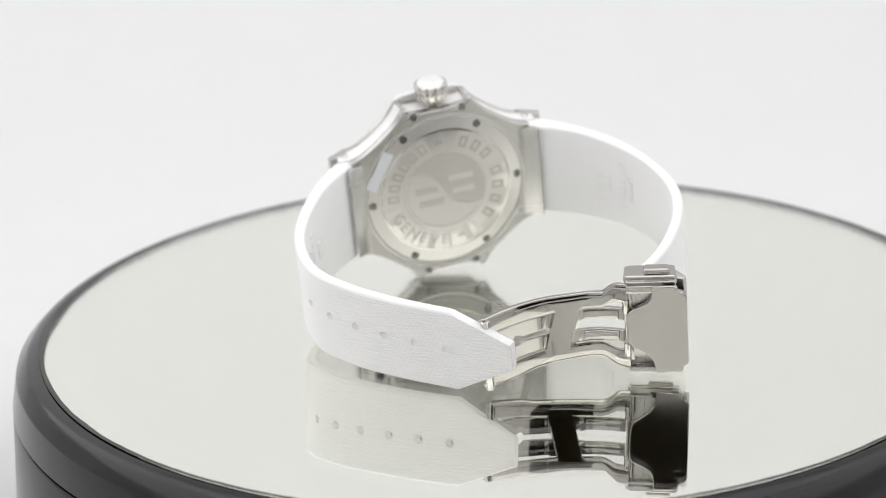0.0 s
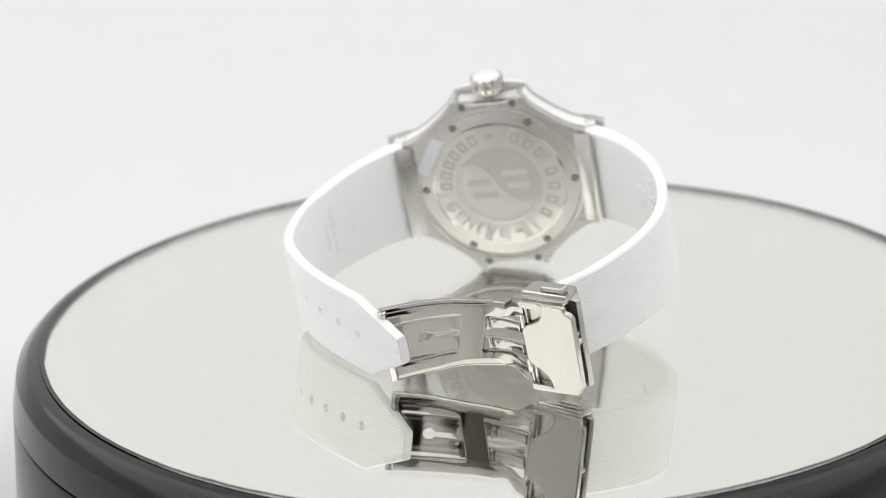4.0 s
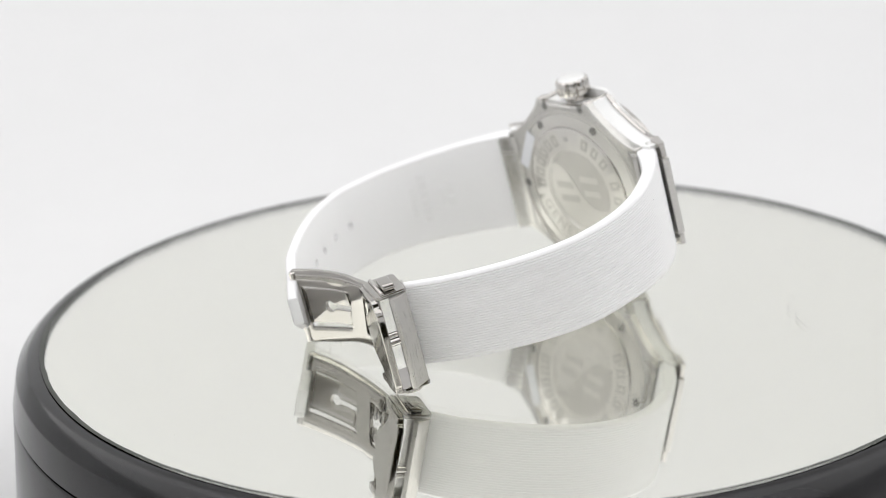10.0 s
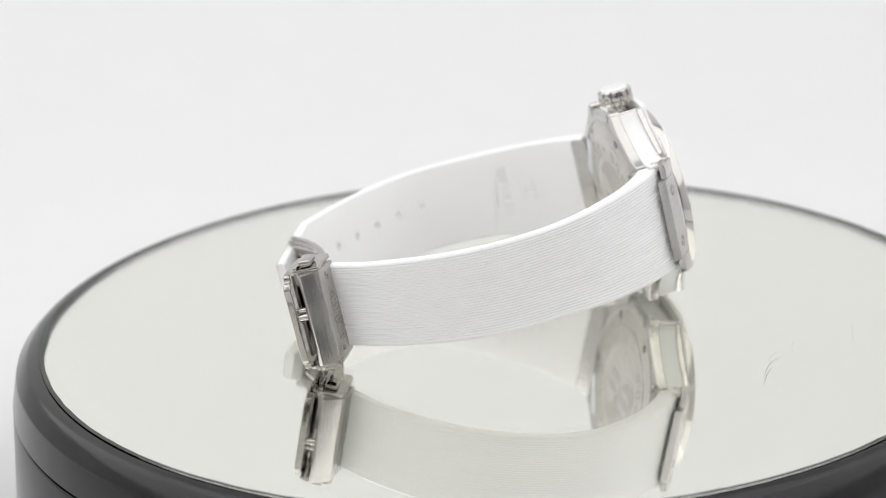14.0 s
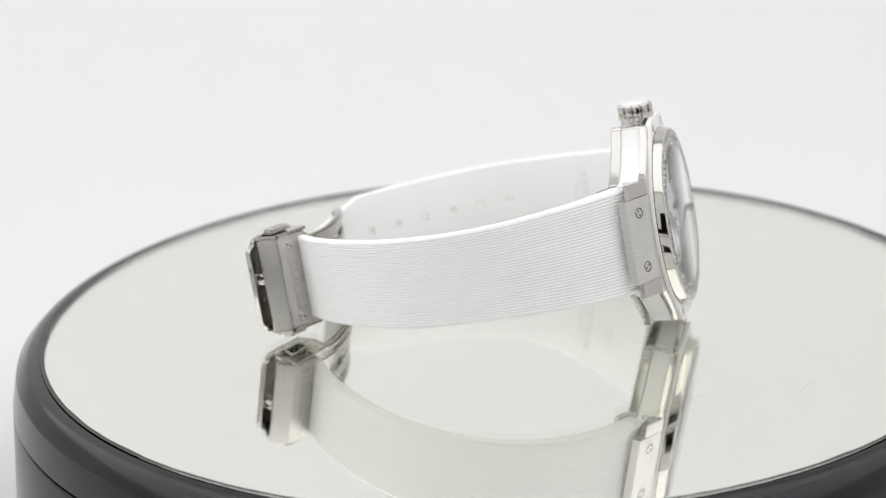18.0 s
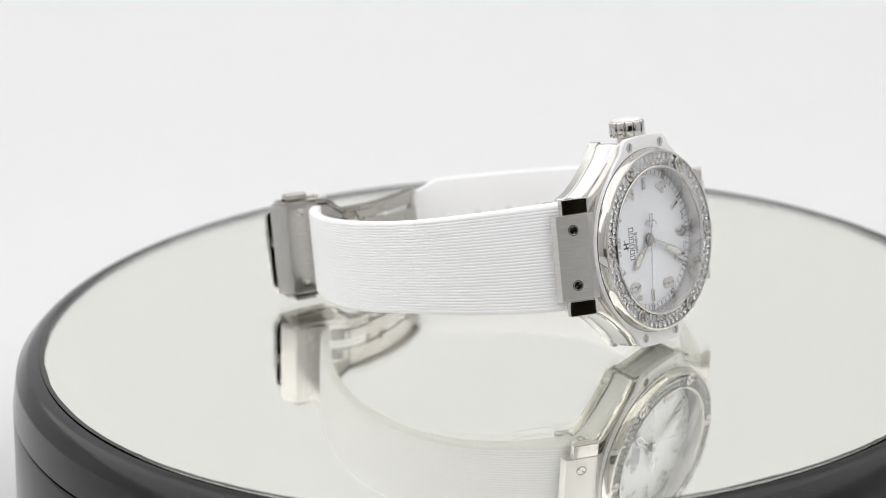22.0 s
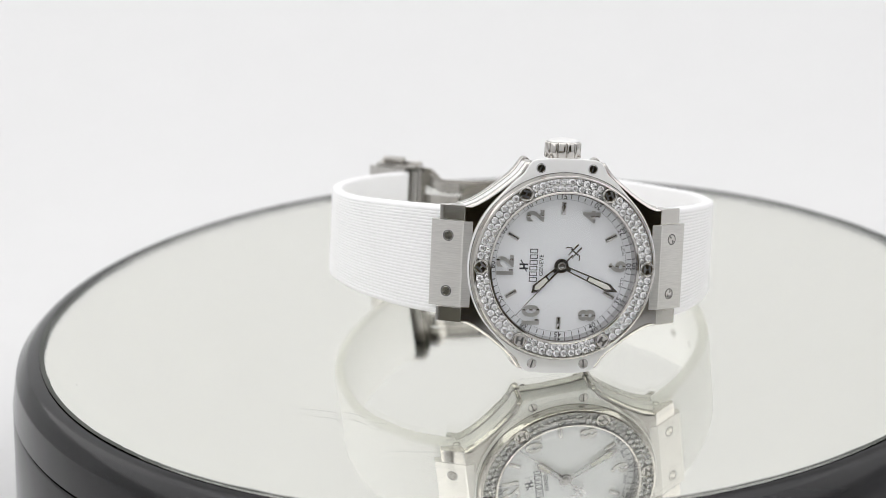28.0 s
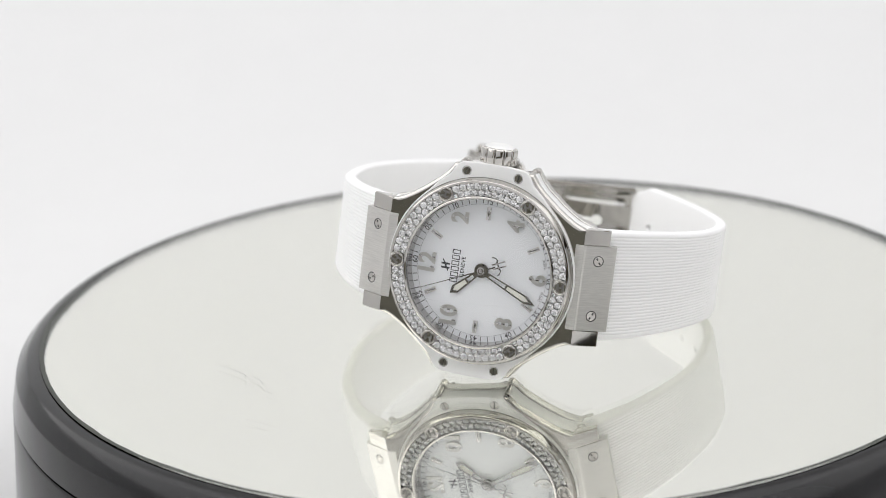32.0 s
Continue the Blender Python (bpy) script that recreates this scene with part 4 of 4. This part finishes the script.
part("cover_frame", moved(merge(box(0.0, 5.4, 9.6, 11.2, -0.9, 0.5, 0.15), box(0.0, 5.4, -9.6, -8.2, -0.9, 0.5, 0.15), box(0.0, 1.0, -9.4, 11.0, -1.6, -0.7, 0.15)), cover_m), CLASPSTEEL, watch, "polished steel frame of the clasp")
part("recess", moved(box(0.9, 5.6, -8.3, 9.7, -1.9, -1.2, 0.05), cover_m), BRUSH_X, watch, "brushed steel recess")
words = moved(lettering("STAINLESS  STEEL", 1.12, 0.03, 0.0, 1.03), Matrix.Translation((9.9, 0.9, 0.745)) @ Matrix.Rotation(radians(-93), 4, "Z"))
part("engraving", moved(words, cover_m), CLASPSTEEL, cover_plate, "small engraved lettering")
pin_dir = Vector((0.35, 0, -0.94))
part("catch_pin", moved(drum(0.85, 0, 4.2, 24, 0.2), Matrix.Translation((-26.4, 1.9, -86.0)) @ pin_dir.to_track_quat("Z", "Y").to_matrix().to_4x4()), POLISH, watch, "polished catch pin")
part("catch_pin", moved(drum(0.55, 0, 4.2, 24, 0.1), Matrix.Translation((-26.2, 3.4, -86.0)) @ pin_dir.to_track_quat("Z", "Y").to_matrix().to_4x4()), POLISH, watch, "polished catch pin")


def bent_plate(us, vs, keep, place, normal, thick, bevel=0.12):
    """Cells of a (u, v) grid that keep() accepts, laid on a curved surface and given thickness."""
    bm = bmesh.new()
    g0, g1 = {}, {}

    def vert(g, i, j, off):
        if (i, j) not in g:
            g[i, j] = bm.verts.new(place(us[i], vs[j]) + normal(us[i]) * off)
        return g[i, j]
    cells = {(i, j) for i in range(len(us) - 1) for j in range(len(vs) - 1) if keep((us[i] + us[i + 1]) / 2, (vs[j] + vs[j + 1]) / 2)}
    for i, j in cells:
        q = ((i, j), (i + 1, j), (i + 1, j + 1), (i, j + 1))
        bm.faces.new([vert(g0, a, b, 0) for a, b in q])
        bm.faces.new([vert(g1, a, b, -thick) for a, b in reversed(q)])
        for (a, b), (ni, nj) in ((((i, j), (i + 1, j)), (i, j - 1)), (((i + 1, j), (i + 1, j + 1)), (i + 1, j)), (((i + 1, j + 1), (i, j + 1)), (i, j + 1)), (((i, j + 1), (i, j)), (i - 1, j))):
            if (ni, nj) not in cells:
                bm.faces.new((vert(g0, *b, 0), vert(g0, *a, 0), vert(g1, *a, -thick), vert(g1, *b, -thick)))
    bmesh.ops.recalc_face_normals(bm, faces=bm.faces)
    bevel_sharp(bm, bevel, 2, 40)
    return bm


blade_line = spline([(14.6, 0, -82.6), (10.5, 0, -81.2), (5.0, 0, -80.0), (0.0, 0, -79.6), (-5.0, 0, -80.1), (-9.0, 0, -81.0), (-12.0, 0, -82.6), (-15.2, 0, -85.2)], 8)
blade_len = [0.0]
for p, q in zip(blade_line, blade_line[1:]):
    blade_len.append(blade_len[-1] + (q - p).length)
BL = blade_len[-1]


def on_blade(u, side=0.0):
    i = max(k for k in range(len(blade_len) - 1) if blade_len[k] <= u + 1e-9)
    p = blade_line[i].lerp(blade_line[i + 1], (u - blade_len[i]) / (blade_len[i + 1] - blade_len[i]))
    t = (blade_line[i + 1] - blade_line[i]).normalized()
    return p, Vector((-t.z, 0, t.x)) * -1.0


def blade_wide(u):
    return ease(u / BL, [(0, 8.6), (0.15, 8.5), (0.6, 7.75), (0.80, 7.7), (0.92, 10.0), (1, 10.1)])


def slant(u, y):
    f = u / BL
    return min(max(u + 0.28 * y * ease(f, [(0, 0), (0.22, 0.0), (0.42, 1.0), (0.68, 1.0), (0.86, 0.0), (1, 0.0)]), 0.0), BL - 1e-6)


def blade_at(u, v):
    y = 0.8 + v * blade_wide(u)
    p, _ = on_blade(slant(u, y))
    fall = 0.5 * (max(0.0, abs(v) - 0.8) / 0.2) ** 2 + 0.03 * math.sin(u * 0.7) * math.cos(2.4 * v)
    return p + Vector((0, y, 0)) - blade_n(u) * fall


def blade_n(u):
    n = on_blade(min(u, BL - 1e-6))[1]
    return n if n.z < 0 else -n


def x_of(u):
    return on_blade(min(u, BL - 1e-6))[0].x


us = [BL * k / 64 for k in range(65)]
vs = [-1.0, -0.93, -0.86, -0.72, -0.56, -0.36, -0.18, 0.0, 0.18, 0.36, 0.56, 0.72, 0.86, 0.93, 1.0]


def keep_blade(u, v):
    x = x_of(u)
    if abs(v) < 0.56 and (0.3 < x < 12.6 or -14.5 < x < -5.4):
        return False
    return True


blade = part("blade", bent_plate(us, vs, keep_blade, blade_at, blade_n, 1.0, 0.26), CLASPSTEEL, watch, "polished steel folding blade with two windows")


def inner_at(u, v):
    p, _ = on_blade(min(u, BL - 1e-6))
    return p + Vector((0, 0.8 + v * 4.3, 0)) - blade_n(u) * 0.75


def keep_inner(u, v):
    x, y = x_of(u), v * 4.3
    if abs(y) < (0.5 if x > -2 else 1.1) and -15 < x < 6.4:
        return False
    if math.hypot(x - 6.9, y) < 1.25:
        return False
    return x > -14.0 and (abs(y) < 3.85 or -5.4 < x < 0.3)


for y in (-4.4, 6.0):
    part("knuckle", moved(drum(0.75, -1.5, 1.5, 24, 0.15), Matrix.Translation((-14.9, y, -84.7)) @ Matrix.Rotation(radians(90), 4, "X")), POLISH, watch, "polished hinge knuckle")
part("inner_blade", bent_plate([BL * k / 150 for k in range(151)], [-1 + k / 14 for k in range(29)], keep_inner, inner_at, blade_n, 0.9, 0.06), CLASPSTEEL, watch, "polished steel inner blade with a keyhole slot")
# stop blocks and raised pads of the inner blade, seen through the two windows


def u_at(x):
    return min((BL * k / 400 for k in range(400)), key=lambda u: abs(x_of(u) - x))


for sy in (1, -1):
    for x0, x1 in ((-7.2, -13.4),):
        u0, u1 = u_at(x0), u_at(x1)
        pad = bent_plate([u0 + (u1 - u0) * k / 12 for k in range(13)], [-1.0, 0.0, 1.0], lambda u, v: True,
                         lambda u, v, sy=sy: on_blade(min(u, BL - 1e-6))[0] + Vector((0, 0.8 + sy * 2.45 + v * 0.95, 0)) - blade_n(u) * 0.35, blade_n, 0.6, 0.2)
        part("pad", pad, CLASPSTEEL, blade, "raised polished pad")
    for x in (1.0, -6.3):
        u = u_at(x)
        p, n = on_blade(u)[0], blade_n(u)
        m = Matrix.Translation(p + Vector((0, 0.8 + sy * 2.3, 0)) - n * 0.9) @ Matrix((Vector((0, 1, 0)).cross(n), (0, 1, 0), n)).transposed().to_4x4()
        part("stop_block", moved(box(-0.42, 0.42, -1.35, 1.35, -0.4, 0.45, 0.14), m), CLASPSTEEL, blade)
for sy in (1, -1):
    # turned-down flange along each side of the blade
    rows = bent_plate([BL * k / 40 for k in range(37)], [0.0, 1.0], lambda u, v: True,
                      lambda u, v, sy=sy: on_blade(min(u, BL - 1e-6))[0] + Vector((0, 0.8 + sy * (blade_wide(u) - 0.5), 0)) - blade_n(u) * (0.9 + 1.2 * v), lambda u, sy=sy: Vector((0, sy, 0)), 0.8, 0.1)
    part("flange", rows, CLASPSTEEL, blade)
part("blade_end", moved(drum(0.9, -8.2, 8.2, 24, 0.2), Matrix.Translation((14.4, 0.8, -82.0)) @ Matrix.Rotation(radians(90), 4, "X")), POLISH, blade, "polished hinge bar")

# ---- movement of turntable, watch and pointers ----
RATE = -6.68813


def motions():
    def turn(t):
        return Matrix.Rotation(radians(RATE * (t - 16.0)), 4, "Z")
    times = [0.5 * k for k in range(65)]
    walk(platter, [(t, ROOTS["turntable"] @ turn(t)) for t in times])
    walk(watch, [(t, turn(t) @ Matrix.Translation(FOOT)) for t in times])
    # the seconds jump once a second, 0.65 s past the full second
    rows = []
    start = 52.0 - 28.0
    rows.append((0.0, HEAD @ rot(-2.4, dial_angle(start))))
    for k in range(32):
        a, b = dial_angle(start + k), dial_angle(start + k + 1)
        rows.append((k + 0.60, HEAD @ rot(-2.4, a)))
        rows.append((k + 0.67, HEAD @ rot(-2.4, b)))
    rows.append((32.0, HEAD @ rot(-2.4, dial_angle(start + 32))))
    walk(second_pointer, rows)
    walk(minute_pointer, [(t, HEAD @ rot(-2.65, dial_angle(33.9 + (t - 28.0) / 60.0))) for t in (0.0, 16.0, 32.0)])


motions()
